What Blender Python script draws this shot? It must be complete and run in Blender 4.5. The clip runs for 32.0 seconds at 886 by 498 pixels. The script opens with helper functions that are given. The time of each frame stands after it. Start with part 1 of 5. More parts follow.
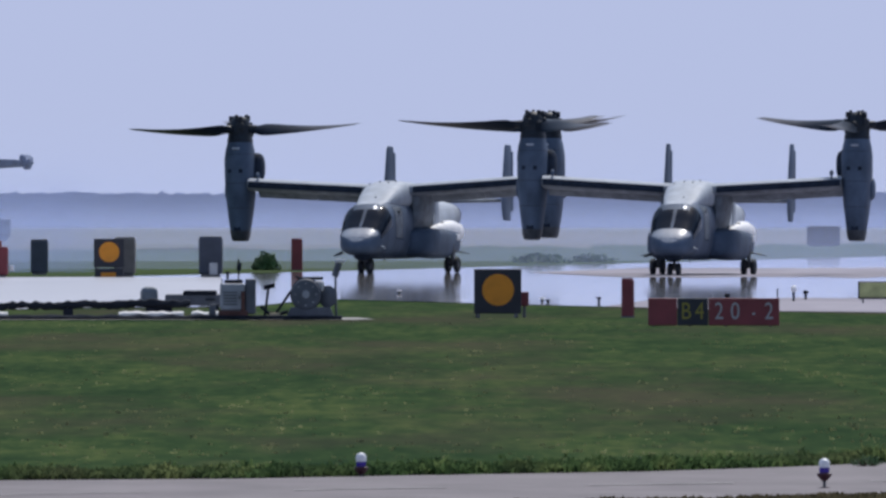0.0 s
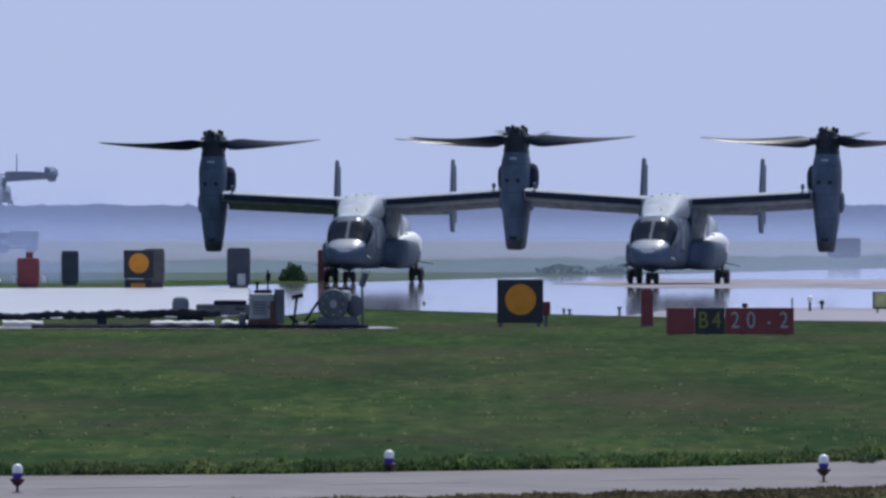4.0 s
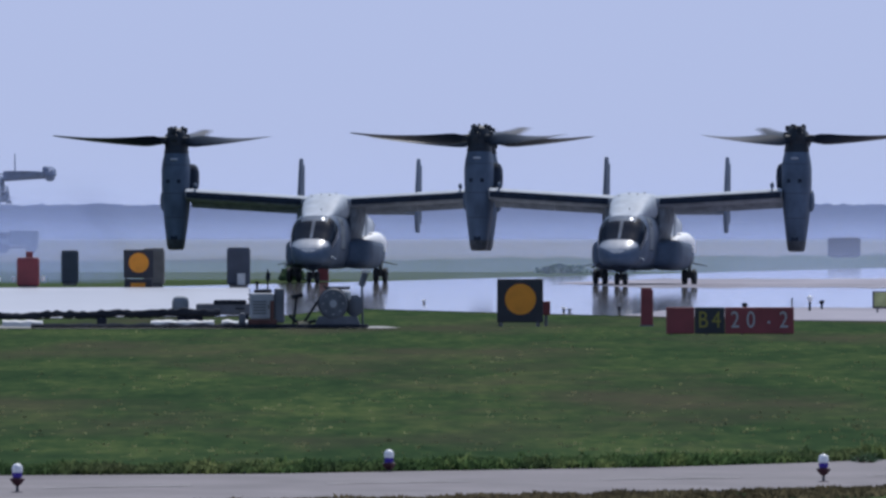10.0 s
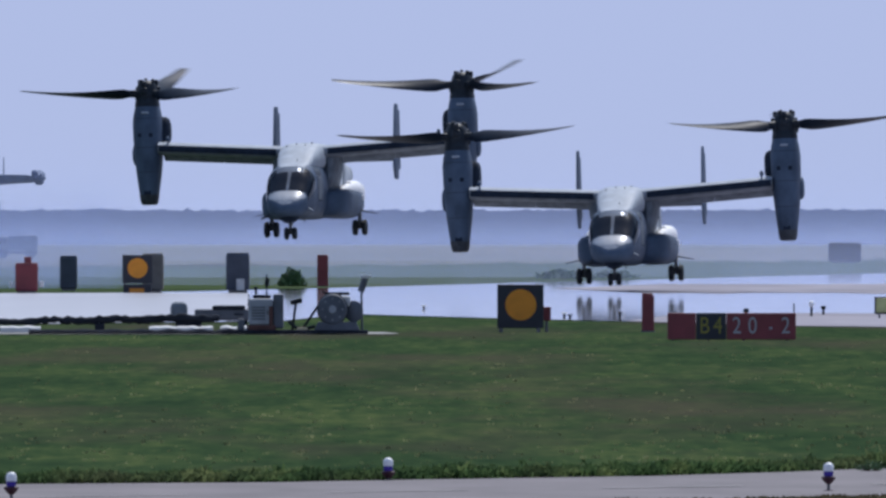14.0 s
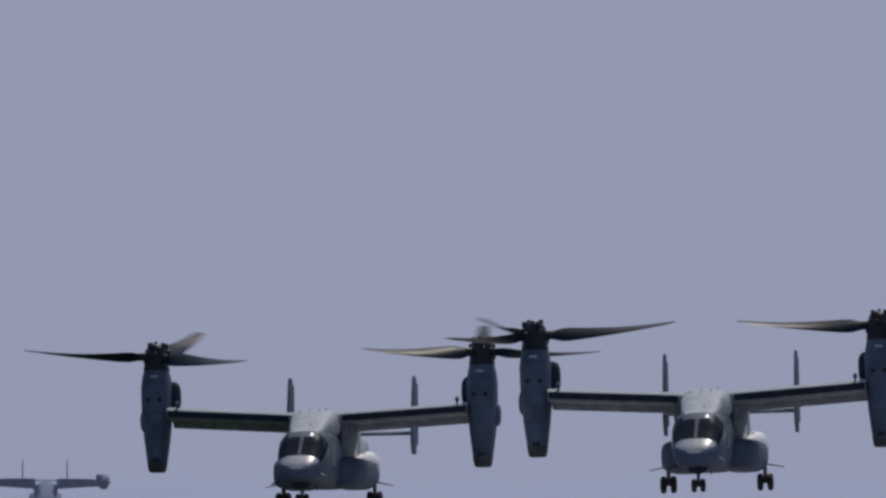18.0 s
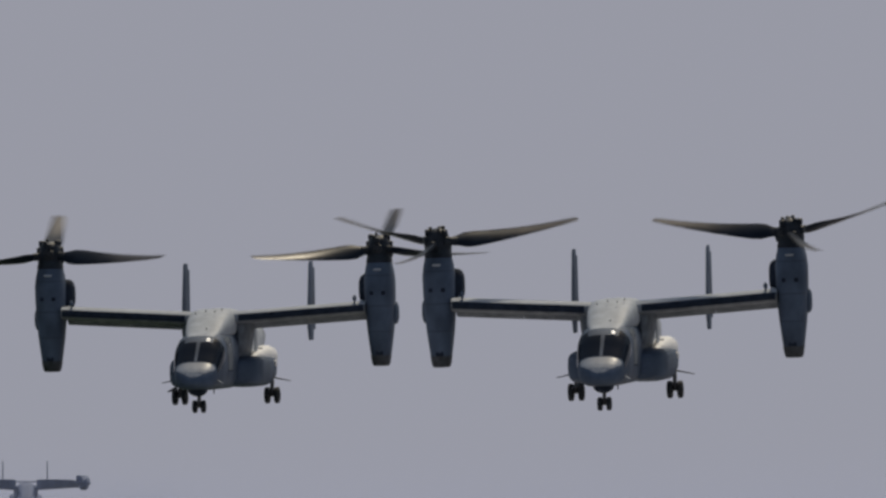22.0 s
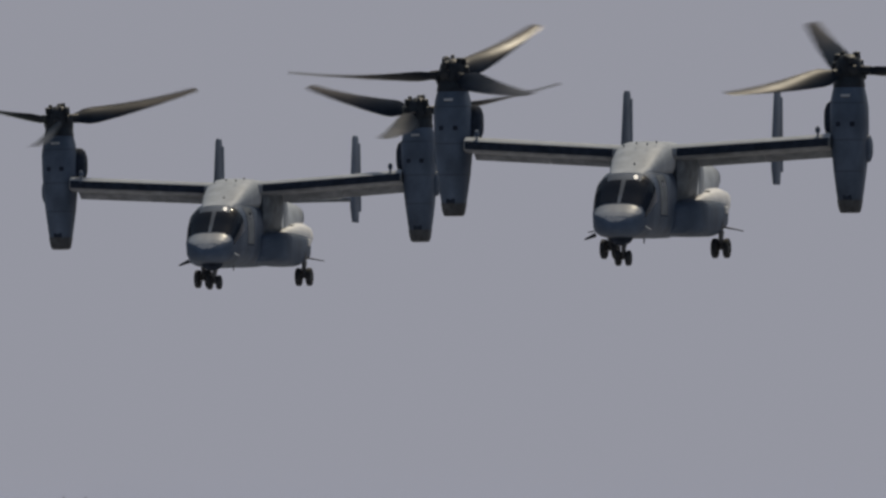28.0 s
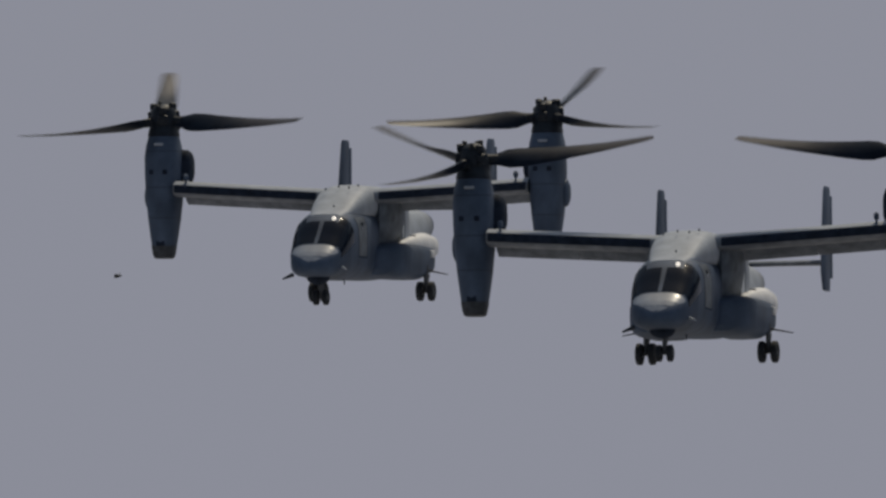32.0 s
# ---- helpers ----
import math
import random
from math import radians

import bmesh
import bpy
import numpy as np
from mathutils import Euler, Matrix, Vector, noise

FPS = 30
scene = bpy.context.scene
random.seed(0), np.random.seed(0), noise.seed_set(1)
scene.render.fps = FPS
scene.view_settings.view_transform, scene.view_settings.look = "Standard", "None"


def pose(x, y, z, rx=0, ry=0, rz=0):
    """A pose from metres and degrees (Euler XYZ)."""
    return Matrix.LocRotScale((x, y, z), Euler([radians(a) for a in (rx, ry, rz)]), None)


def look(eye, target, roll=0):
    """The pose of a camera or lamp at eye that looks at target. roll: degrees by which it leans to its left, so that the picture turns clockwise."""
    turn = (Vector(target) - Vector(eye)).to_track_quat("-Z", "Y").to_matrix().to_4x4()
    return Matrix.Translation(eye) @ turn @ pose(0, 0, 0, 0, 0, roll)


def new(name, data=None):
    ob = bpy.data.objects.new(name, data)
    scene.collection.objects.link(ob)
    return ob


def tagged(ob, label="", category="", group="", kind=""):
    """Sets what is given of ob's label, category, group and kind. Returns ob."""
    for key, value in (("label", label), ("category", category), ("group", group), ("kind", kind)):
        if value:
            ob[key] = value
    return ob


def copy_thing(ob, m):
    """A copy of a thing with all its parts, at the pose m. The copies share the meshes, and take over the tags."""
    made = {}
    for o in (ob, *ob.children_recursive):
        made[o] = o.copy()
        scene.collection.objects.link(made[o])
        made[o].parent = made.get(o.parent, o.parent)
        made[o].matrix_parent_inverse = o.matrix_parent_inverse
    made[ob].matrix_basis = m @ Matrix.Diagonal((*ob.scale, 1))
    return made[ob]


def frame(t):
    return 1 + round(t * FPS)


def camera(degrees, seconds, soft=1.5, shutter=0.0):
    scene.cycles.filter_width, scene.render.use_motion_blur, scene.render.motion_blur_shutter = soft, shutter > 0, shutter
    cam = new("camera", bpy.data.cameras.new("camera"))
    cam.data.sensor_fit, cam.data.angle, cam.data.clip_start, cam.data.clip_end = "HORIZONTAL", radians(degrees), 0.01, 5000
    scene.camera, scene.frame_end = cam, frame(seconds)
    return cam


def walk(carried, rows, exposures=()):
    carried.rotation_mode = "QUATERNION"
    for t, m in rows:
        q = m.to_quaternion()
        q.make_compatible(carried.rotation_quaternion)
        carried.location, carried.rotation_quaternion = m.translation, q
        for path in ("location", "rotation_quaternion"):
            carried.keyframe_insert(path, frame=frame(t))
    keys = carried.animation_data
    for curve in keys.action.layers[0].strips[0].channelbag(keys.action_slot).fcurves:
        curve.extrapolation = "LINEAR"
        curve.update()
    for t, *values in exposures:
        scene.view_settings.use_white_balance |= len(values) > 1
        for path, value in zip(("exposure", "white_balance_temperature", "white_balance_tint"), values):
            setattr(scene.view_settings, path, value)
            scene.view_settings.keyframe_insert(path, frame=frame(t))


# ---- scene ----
SOFT_LENS = 2.8


def gaze(x, y, z, pan, tilt):
    """Camera pose from its place, degrees of pan to the right and of tilt upwards."""
    return pose(x, y, z, 90 + tilt, 0, -pan)


cam = camera(4.2, 32.0, soft=SOFT_LENS, shutter=0.06)
walk(cam, [(t, gaze(0, y, 3.0, pan, tilt)) for t, y, pan, tilt in (
    (0, 8.50, 0.1174, -0.2046), (0.5, 8.50, 0.1169, -0.1900), (1, 8.50, 0.1172, -0.1840), (1.5, 8.50, 0.1190, -0.1806), (2, 6.82, 0.1271, -0.1722),
    (2.5, 2.50, 0.0887, -0.1505), (3, 0.00, 0.0579, -0.1512), (3.5, 0.00, 0.0167, -0.1477), (5.5, 0.00, -0.0104, -0.1506), (6, 0.00, -0.0055, -0.1516),
    (6.5, 0.00, -0.0060, -0.1476), (7, 0.00, -0.0024, -0.1492), (7.5, 0.00, 0.0014, -0.1496), (8, 0.00, 0.0021, -0.1489), (8.5, 0.00, 0.0032, -0.1499),
    (9, 0.00, 0.0002, -0.1495), (9.5, 0.00, 0.0018, -0.1509), (10, 0.00, 0.0016, -0.1497), (10.5, 0.00, 0.0024, -0.1503), (11, 0.00, 0.0024, -0.1491),
    (11.5, 0.00, 0.0070, -0.1466), (12, 0.00, 0.0106, -0.1467), (12.5, 0.00, 0.0137, -0.1428), (13, 0.00, 0.0176, -0.1365),
    (13.5, 0.00, 0.0227, -0.1303), (15.5, 11.50, -0.2145, 0.0229), (16, 11.50, -0.2948, 0.3613), (16.5, 11.50, -0.3430, 0.9508),
    (17, 11.50, -0.3564, 1.3207), (17.5, 11.50, -0.3591, 1.3207), (18, 11.50, -0.3645, 1.3207), (18.5, 11.50, -0.3698, 1.3207),
    (19, 11.50, -0.3779, 1.3207), (19.5, 11.50, -0.3886, 1.3126), (20, 11.50, -0.4020, 1.3019), (20.5, 11.50, -0.4073, 1.2992),
    (21, 11.50, -0.4073, 1.2965), (21.5, 11.50, -0.3832, 1.3019), (22, 11.50, -0.3591, 1.3073), (22.5, 11.50, -0.3403, 1.3099),
    (23, 11.50, -0.3269, 1.3126), (23.5, 11.50, -0.3323, 1.3153), (24, 11.50, -0.3457, 1.3180), (24.5, 11.50, -0.3966, 1.3287),
    (26.5, 11.50, -0.5360, 1.3421), (27, 11.50, -0.7369, 1.3448), (27.5, 11.50, -0.9299, 1.3501), (28, 11.50, -1.1014, 1.4144),
    (28.5, 11.50, -1.2407, 1.5752), (29, 11.50, -1.3613, 1.7923), (29.5, 11.50, -1.4632, 1.9343), (30, 11.50, -1.5168, 1.9370),
    (30.5, 11.50, -1.5409, 1.9102), (31, 11.50, -1.5409, 1.8995), (31.5, 11.50, -1.5248, 1.8914), (32, 11.50, -1.4900, 1.8968))],
     exposures=[(0, 0.06, 6620, 10), (2, 0.02, 6300, 10), (8, 0.02, 6300, 10), (16, 0.02, 6250, 10), (17, -0.38, 6400, 10), (18, -0.66, 7000, 10), (20, -0.65, 7800, 8), (24, -0.66, 8720, 6), (28, -0.74, 8520, 6), (30, -0.91, 8270, 6), (32, -0.92, 8230, 6)])

# ---- world, sun ----
SUN_UP, SUN_TURN = 60, 22          # degrees above the horizon, degrees from +y towards +x
world = bpy.data.worlds.new("sky")
scene.world = world
world.use_nodes = True
wn = world.node_tree.nodes
sky = wn.new("ShaderNodeTexSky")
sky.sky_type = "NISHITA"
sky.sun_disc = False
sky.sun_elevation = radians(SUN_UP)
sky.sun_rotation = radians(SUN_TURN)
sky.air_density, sky.dust_density, sky.ozone_density = 1.3, 1.6, 3.0
# the blue summer haze that whitens the lowest part of the sky all round
haze = wn.new("ShaderNodeMix")
haze.data_type = "RGBA"
haze.inputs["A"].default_value = (3.98, 4.57, 6.75, 1)
at, split, rise = wn.new("ShaderNodeTexCoord"), wn.new("ShaderNodeSeparateXYZ"), wn.new("ShaderNodeMapRange")
rise.interpolation_type = "SMOOTHSTEP"
rise.inputs["From Min"].default_value, rise.inputs["From Max"].default_value = 0.03, 0.5
wl = world.node_tree.links
wl.new(at.outputs["Generated"], split.inputs[0])
wl.new(split.outputs["Z"], rise.inputs["Value"])
wl.new(rise.outputs[0], haze.inputs["Factor"])
wl.new(sky.outputs[0], haze.inputs["B"])
wl.new(haze.outputs["Result"], wn["Background"].inputs["Color"])
wn["Background"].inputs["Strength"].default_value = 0.11
sun = new("sun", bpy.data.lights.new("sun", "SUN"))
sun.data.energy, sun.data.angle, sun.data.color = 3.2, radians(0.6), (1.0, 0.97, 0.945)
sun.matrix_world = look((math.sin(radians(SUN_TURN)) * math.cos(radians(SUN_UP)), math.cos(radians(SUN_TURN)) * math.cos(radians(SUN_UP)),
                         math.sin(radians(SUN_UP))), (0, 0, 0))


# ---- materials ----
def mat(name, colour, rough=0.6, metal=0.0, vary=0.25, scale=3.0, bump=0.0, fine=40.0, alt=None, stretch=(1, 1, 1), glow=0.0, coat=0.0, gloss=0.5, coat_rough=0.03):
    m = bpy.data.materials.new(name)
    m.use_nodes = True
    n, l = m.node_tree.nodes, m.node_tree.links
    b = n["Principled BSDF"]
    b.inputs["Roughness"].default_value = rough
    b.inputs["Metallic"].default_value = metal
    b.inputs["Coat Weight"].default_value = coat
    b.inputs["Coat Roughness"].default_value = coat_rough
    b.inputs["Specular IOR Level"].default_value = gloss
    co = n.new("ShaderNodeTexCoord")
    mp = n.new("ShaderNodeMapping")
    mp.inputs["Scale"].default_value = stretch
    l.new(co.outputs["Object"], mp.inputs["Vector"])
    big, small = n.new("ShaderNodeTexNoise"), n.new("ShaderNodeTexNoise")
    big.inputs["Scale"].default_value, big.inputs["Detail"].default_value = scale, 6
    small.inputs["Scale"].default_value, small.inputs["Detail"].default_value = fine, 4
    l.new(mp.outputs[0], big.inputs["Vector"])
    l.new(mp.outputs[0], small.inputs["Vector"])
    mix = n.new("ShaderNodeMix")
    mix.data_type = "RGBA"
    dark = alt or tuple(c * (1 - vary) for c in colour)
    lite = colour if alt else tuple(min(1, c * (1 + vary)) for c in colour)
    mix.inputs["A"].default_value, mix.inputs["B"].default_value = (*dark, 1), (*lite, 1)
    ramp = n.new("ShaderNodeMapRange")
    ramp.inputs["From Min"].default_value, ramp.inputs["From Max"].default_value = 0.3, 0.7
    l.new(big.outputs["Fac"], ramp.inputs["Value"])
    l.new(ramp.outputs[0], mix.inputs["Factor"])
    grain = n.new("ShaderNodeMix")
    grain.data_type, grain.blend_type = "RGBA", "MULTIPLY"
    grain.inputs["Factor"].default_value = 0.5 * min(1, vary * 2)
    l.new(mix.outputs["Result"], grain.inputs["A"])
    l.new(small.outputs["Fac"], grain.inputs["B"])
    gain = n.new("ShaderNodeMix")
    gain.data_type, gain.blend_type = "RGBA", "MULTIPLY"
    gain.inputs["Factor"].default_value = 1.0
    k = 1 / (1 - 0.25 * min(1, vary * 2))
    gain.inputs["B"].default_value = (k, k, k, 1)
    l.new(grain.outputs["Result"], gain.inputs["A"])
    l.new(gain.outputs["Result"], b.inputs["Base Color"])
    if bump:
        bu = n.new("ShaderNodeBump")
        bu.inputs["Strength"].default_value, bu.inputs["Distance"].default_value = bump, 0.02
        l.new(small.outputs["Fac"], bu.inputs["Height"])
        l.new(bu.outputs[0], b.inputs["Normal"])
    if glow:
        b.inputs["Emission Color"].default_value = (*colour, 1)
        b.inputs["Emission Strength"].default_value = glow
    return m


# one grey paint in darker copies for shade, paler copies for sunlit skin
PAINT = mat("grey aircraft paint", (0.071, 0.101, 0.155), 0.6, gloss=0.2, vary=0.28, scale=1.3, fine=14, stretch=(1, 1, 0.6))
PAINT_LIGHT = mat("pale grey paint, also sunlit skin", (0.36, 0.4, 0.46), 0.55, gloss=0.25, vary=0.14, scale=1.7, fine=16)
PAINT_MID = mat("mid grey airframe paint", (0.13, 0.155, 0.19), 0.6, gloss=0.25, vary=0.3, scale=2.5, fine=16)
# lighter copy, with light bounced off the ground put into the colour
PAINT_UNDER = mat("grey wing paint with ground bounce", (0.2, 0.225, 0.265), 0.6, gloss=0.25, vary=0.3, scale=2.5, fine=16)
PAINT_DARK = mat("dark grey aircraft paint", (0.032, 0.04, 0.055), 0.5, gloss=0.3, vary=0.2, scale=2, fine=18)
BOOT = mat("black de-icing rubber", (0.02, 0.029, 0.048), 0.8, vary=0.3, scale=4, gloss=0.12)
HUB = mat("sooty rotor metal", (0.014, 0.02, 0.03), 0.5, metal=0.1, gloss=0.3, vary=0.35, scale=6)
GLASS = mat("dark canopy glass", (0.008, 0.013, 0.024), 0.12, vary=0.1, gloss=0.14)
NOSE = mat("glossy pale grey glint paint", (0.3, 0.325, 0.37), 0.34, vary=0.15, scale=3, coat=1.0, gloss=0.7, coat_rough=0.24)
PAINT_WHITE = mat("bright white airframe paint", (0.76, 0.77, 0.79), 0.5, vary=0.1, scale=2.5, fine=16)


def blade_mat():
    """Dark composite, its outer part coloured grey-brown and glossy for worn metal and sun glints."""
    m = mat("dark rotor blade composite", (0.013, 0.019, 0.031), 0.5, vary=0.25, scale=2, fine=22, gloss=0.05)
    n, l = m.node_tree.nodes, m.node_tree.links
    b = n["Principled BSDF"]
    skin = b.inputs["Base Color"].links[0].from_socket
    co, sep, cloud, along = (n.new("ShaderNode" + k) for k in ("TexCoord", "SeparateXYZ", "TexNoise", "MapRange"))
    cloud.inputs["Scale"].default_value, cloud.inputs["Detail"].default_value = 1.6, 3
    shift = n.new("ShaderNodeMath")
    shift.operation = "MULTIPLY_ADD"
    shift.inputs[1].default_value = 2.2
    along.interpolation_type = "SMOOTHSTEP"
    along.inputs["From Min"].default_value, along.inputs["From Max"].default_value = 3.0, 5.6
    l.new(co.outputs["Object"], sep.inputs[0])
    l.new(co.outputs["Object"], cloud.inputs["Vector"])
    l.new(cloud.outputs["Fac"], shift.inputs[0])
    l.new(sep.outputs["X"], shift.inputs[2])
    l.new(shift.outputs[0], along.inputs["Value"])
    worn, shine = n.new("ShaderNodeMix"), n.new("ShaderNodeMapRange")
    worn.data_type = "RGBA"
    # worn metal tone that also carries the sun glint of the outer blade
    worn.inputs["B"].default_value = (0.04, 0.036, 0.04, 1)
    shine.inputs["To Min"].default_value, shine.inputs["To Max"].default_value = 0.05, 0.22
    l.new(skin, worn.inputs["A"])
    l.new(along.outputs[0], worn.inputs["Factor"])
    l.new(along.outputs[0], shine.inputs["Value"])
    l.new(worn.outputs["Result"], b.inputs["Base Color"])
    l.new(shine.outputs[0], b.inputs["Specular IOR Level"])
    b.inputs["Roughness"].default_value = 0.36
    return m


BLADE = blade_mat()
TYRE = mat("black tyre rubber", (0.016, 0.02, 0.027), 0.8, vary=0.3, scale=8)
STEEL = mat("gear strut steel", (0.1, 0.105, 0.115), 0.45, metal=0.3, vary=0.2)
SOOT = mat("burnt exhaust metal", (0.05, 0.058, 0.072), 0.6, metal=0.3, vary=0.4, scale=5)
GLINT = mat("glowing white glint", (0.95, 0.95, 1.0), 0.2, vary=0.02, glow=1.6)


# ---- mesh helpers ----
def part(name, bm, material, parent, label=""):
    me = bpy.data.meshes.new(name)
    bm.to_mesh(me)
    bm.free()
    for m in material if isinstance(material, (list, tuple)) else [material]:
        me.materials.append(m)
    ob = new(name, me)
    ob.parent = parent
    if label:
        ob["label"] = label
    return ob


def thing(name, label, category, group="", at=None, kind=""):
    ob = new(name)
    ob.empty_display_size = 0.3
    if at is not None:
        ob.matrix_world = at
    return tagged(ob, label, category, group, kind)


def smooth(bm, angle=35):
    for f in bm.faces:
        f.smooth = True
    bm.normal_update()
    for e in bm.edges:
        if len(e.link_faces) == 2 and e.calc_face_angle(0) > radians(angle):
            e.smooth = False
    return bm


def loft(rings, caps=True, bm=None):
    """Skin over closed rings of equal length."""
    bm = bm or bmesh.new()
    vs = [[bm.verts.new(p) for p in r] for r in rings]
    k = len(rings[0])
    for a, b in zip(vs, vs[1:]):
        for i in range(k):
            bm.faces.new((a[i], a[(i + 1) % k], b[(i + 1) % k], b[i]))
    if caps:
        bm.faces.new(vs[0][::-1])
        bm.faces.new(vs[-1])
    bmesh.ops.recalc_face_normals(bm, faces=bm.faces[:])
    return bm


def oval(n, hw, hh, e=2.0):
    out = []
    for i in range(n):
        a = 2 * math.pi * i / n
        c, s = math.cos(a), math.sin(a)
        out.append((hw * math.copysign(abs(c) ** (2 / e), c), hh * math.copysign(abs(s) ** (2 / e), s)))
    return out


def box(bm, c, s, bevel=0.0, rot=None):
    m = Matrix.Translation(c) @ (rot or Matrix()) @ Matrix.Diagonal((*s, 1))
    got = bmesh.ops.create_cube(bm, size=1.0, matrix=m)
    if bevel:
        es = list({e for v in got["verts"] for e in v.link_edges})
        bmesh.ops.bevel(bm, geom=es, offset=bevel, segments=2, affect="EDGES", profile=0.5)
    return bm


def rod(bm, a, b, r, r2=None, n=10):
    a, b = Vector(a), Vector(b)
    d = b - a
    m = Matrix.Translation((a + b) / 2) @ d.to_track_quat("Z", "Y").to_matrix().to_4x4()
    bmesh.ops.create_cone(bm, cap_ends=True, segments=n, radius1=r, radius2=r if r2 is None else r2, depth=d.length, matrix=m)
    return bm


# ---- tiltrotor aircraft: nose towards -y, wheels on z = 0 ----
HULL = ((-8.21, 0.96, 0.14, 0.06, 2.0), (-8.12, 0.99, 0.42, 0.19, 2.3), (-7.96, 1.05, 0.63, 0.33, 2.6), (-7.78, 1.11, 0.77, 0.43, 2.8), (-7.56, 1.17, 0.86, 0.53, 3.0),
        (-7.39, 1.22, 0.91, 0.6, 3.0), (-6.95, 1.4, 0.99, 0.77, 3.0), (-6.55, 1.57, 1.05, 0.95, 3.1), (-6.16, 1.7, 1.08, 1.1, 3.2), (-5.5, 1.8, 1.1, 1.2, 3.3),
        (-4.0, 1.84, 1.1, 1.24, 3.6), (-1.0, 1.86, 1.1, 1.26, 3.6), (1.0, 1.9, 1.1, 1.22, 3.2), (3.2, 2.15, 1.1, 1.15, 2.6),
        (5.0, 2.48, 1.06, 0.9, 2.3), (6.8, 2.72, 0.86, 0.58, 2.2), (8.2, 2.8, 0.5, 0.3, 2.2), (8.7, 2.85, 0.2, 0.14, 2.0))


def hull_at(y, a):
    """Point of the hull at station y and angle a from the top, towards +x."""
    for s, t in zip(HULL, HULL[1:]):
        if s[0] <= y <= t[0]:
            u = (y - s[0]) / (t[0] - s[0])
            cz, hw, hh, e = (s[i] + (t[i] - s[i]) * u for i in (1, 2, 3, 4))
            c, d = math.sin(a), math.cos(a)
            return Vector((hw * math.copysign(abs(c) ** (2 / e), c), y, cz + hh * math.copysign(abs(d) ** (2 / e), d)))


def hull_patch(y0, y1, a0, a1, proud, n=6, bow=0.0):
    """Thin raised panel that follows the hull. bow draws back the corners of its front edge."""
    bm = bmesh.new()
    grid = []
    for i in range(n + 1):
        row = []
        for j in range(n + 1):
            v = j / n
            front = y0 + bow * (2 * v - 1) ** 2
            y = front + (y1 - front) * i / n
            a = radians(a0 + (a1 - a0) * v)
            p = hull_at(y, a)
            axis = Vector((0, y + 0.0, 1.6))
            out = (p - axis)
            out.y = -0.35
            row.append((bm.verts.new(p + out.normalized() * proud), bm.verts.new(p - out.normalized() * 0.01)))
        grid.append(row)
    for i in range(n):
        for j in range(n):
            bm.faces.new([grid[i][j][0], grid[i + 1][j][0], grid[i + 1][j + 1][0], grid[i][j + 1][0]])
    rim = [grid[i][0] for i in range(n)] + [grid[n][j] for j in range(n)] + [grid[i][n] for i in range(n, 0, -1)] + [grid[0][j] for j in range(n, 0, -1)]
    for p, q in zip(rim, rim[1:] + rim[:1]):
        bm.faces.new((p[0], q[0], q[1], p[1]))
    bmesh.ops.recalc_face_normals(bm, faces=bm.faces[:])
    return smooth(bm)


AIRFOIL = ((1.0, 0.02), (0.75, 0.06), (0.5, 0.108), (0.3, 0.142), (0.15, 0.136), (0.06, 0.1), (0.03, 0.074), (0.015, 0.05), (0.0, 0.0),
           (0.015, -0.045), (0.06, -0.075), (0.15, -0.1), (0.3, -0.11), (0.5, -0.09), (0.75, -0.045), (1.0, 0.0))


def wing_point(side, x, u, v, k=1.0):
    """u along the chord from the leading edge, v up, at the span station x."""
    lead = -2.75 + 0.05 * (x - 1.0)
    z = 3.58 + 0.06 * (x - 1.1)
    return (side * x, lead + 2.55 * u, z + 2.3 * v * k)


def wing_mesh(side):
    bm = loft([[wing_point(side, x, u, v) for u, v in AIRFOIL] for x in (0.9, 2.5, 4.0, 5.5, 6.55)])
    for f in bm.faces:                         # upper faces coloured paler, as sunlit
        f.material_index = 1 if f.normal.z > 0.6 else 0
    return smooth(bm, 50)


def boot_mesh(side):
    pts = AIRFOIL[6:10]
    rings = []
    for x in (1.15, 2.5, 4.0, 5.5, 6.5):
        outer = [wing_point(side, x, u - 0.006, v * 1.05) for u, v in pts]
        inner = [wing_point(side, x, u + 0.02, v * 0.8) for u, v in pts[::-1]]
        rings.append(outer + inner)
    return smooth(loft(rings), 50)


def flap_mesh(side, x0, x1):
    """Flaperon drooped for the hover."""
    rings = []
    for x in (x0, (x0 + x1) / 2, x1):
        px, py, pz = wing_point(side, x, 0.74, -0.03)
        rings.append([(px, py + a, pz + b) for a, b in ((0.0, 0.14), (0.12, 0.08), (0.5, -0.4), (0.47, -0.42), (0.0, -0.12), (-0.06, 0.02))])
    return smooth(loft(rings), 50)


NACELLE = ((1.50, 0.34, 0.4, 2.8, 0.03), (1.62, 0.38, 0.48, 2.8, 0.02), (2.2, 0.46, 0.64, 2.8, 0.05), (2.9, 0.54, 0.79, 3.0, 0.08), (3.6, 0.6, 0.9, 3.0, 0.08),
           (4.4, 0.635, 0.92, 3.0, 0.05), (5.1, 0.65, 0.85, 2.8, 0.0), (5.5, 0.61, 0.74, 2.6, 0.0), (5.85, 0.54, 0.6, 2.4, 0.0), (6.06, 0.49, 0.51, 2.2, 0.0))


def nacelle_mesh(cx):
    rings = []
    for z, hw, hd, e, dy in NACELLE:
        rings.append([(cx + a, -1.6 + dy + b, z) for a, b in oval(20, hw, hd, e)])
    return smooth(loft(rings), 40)


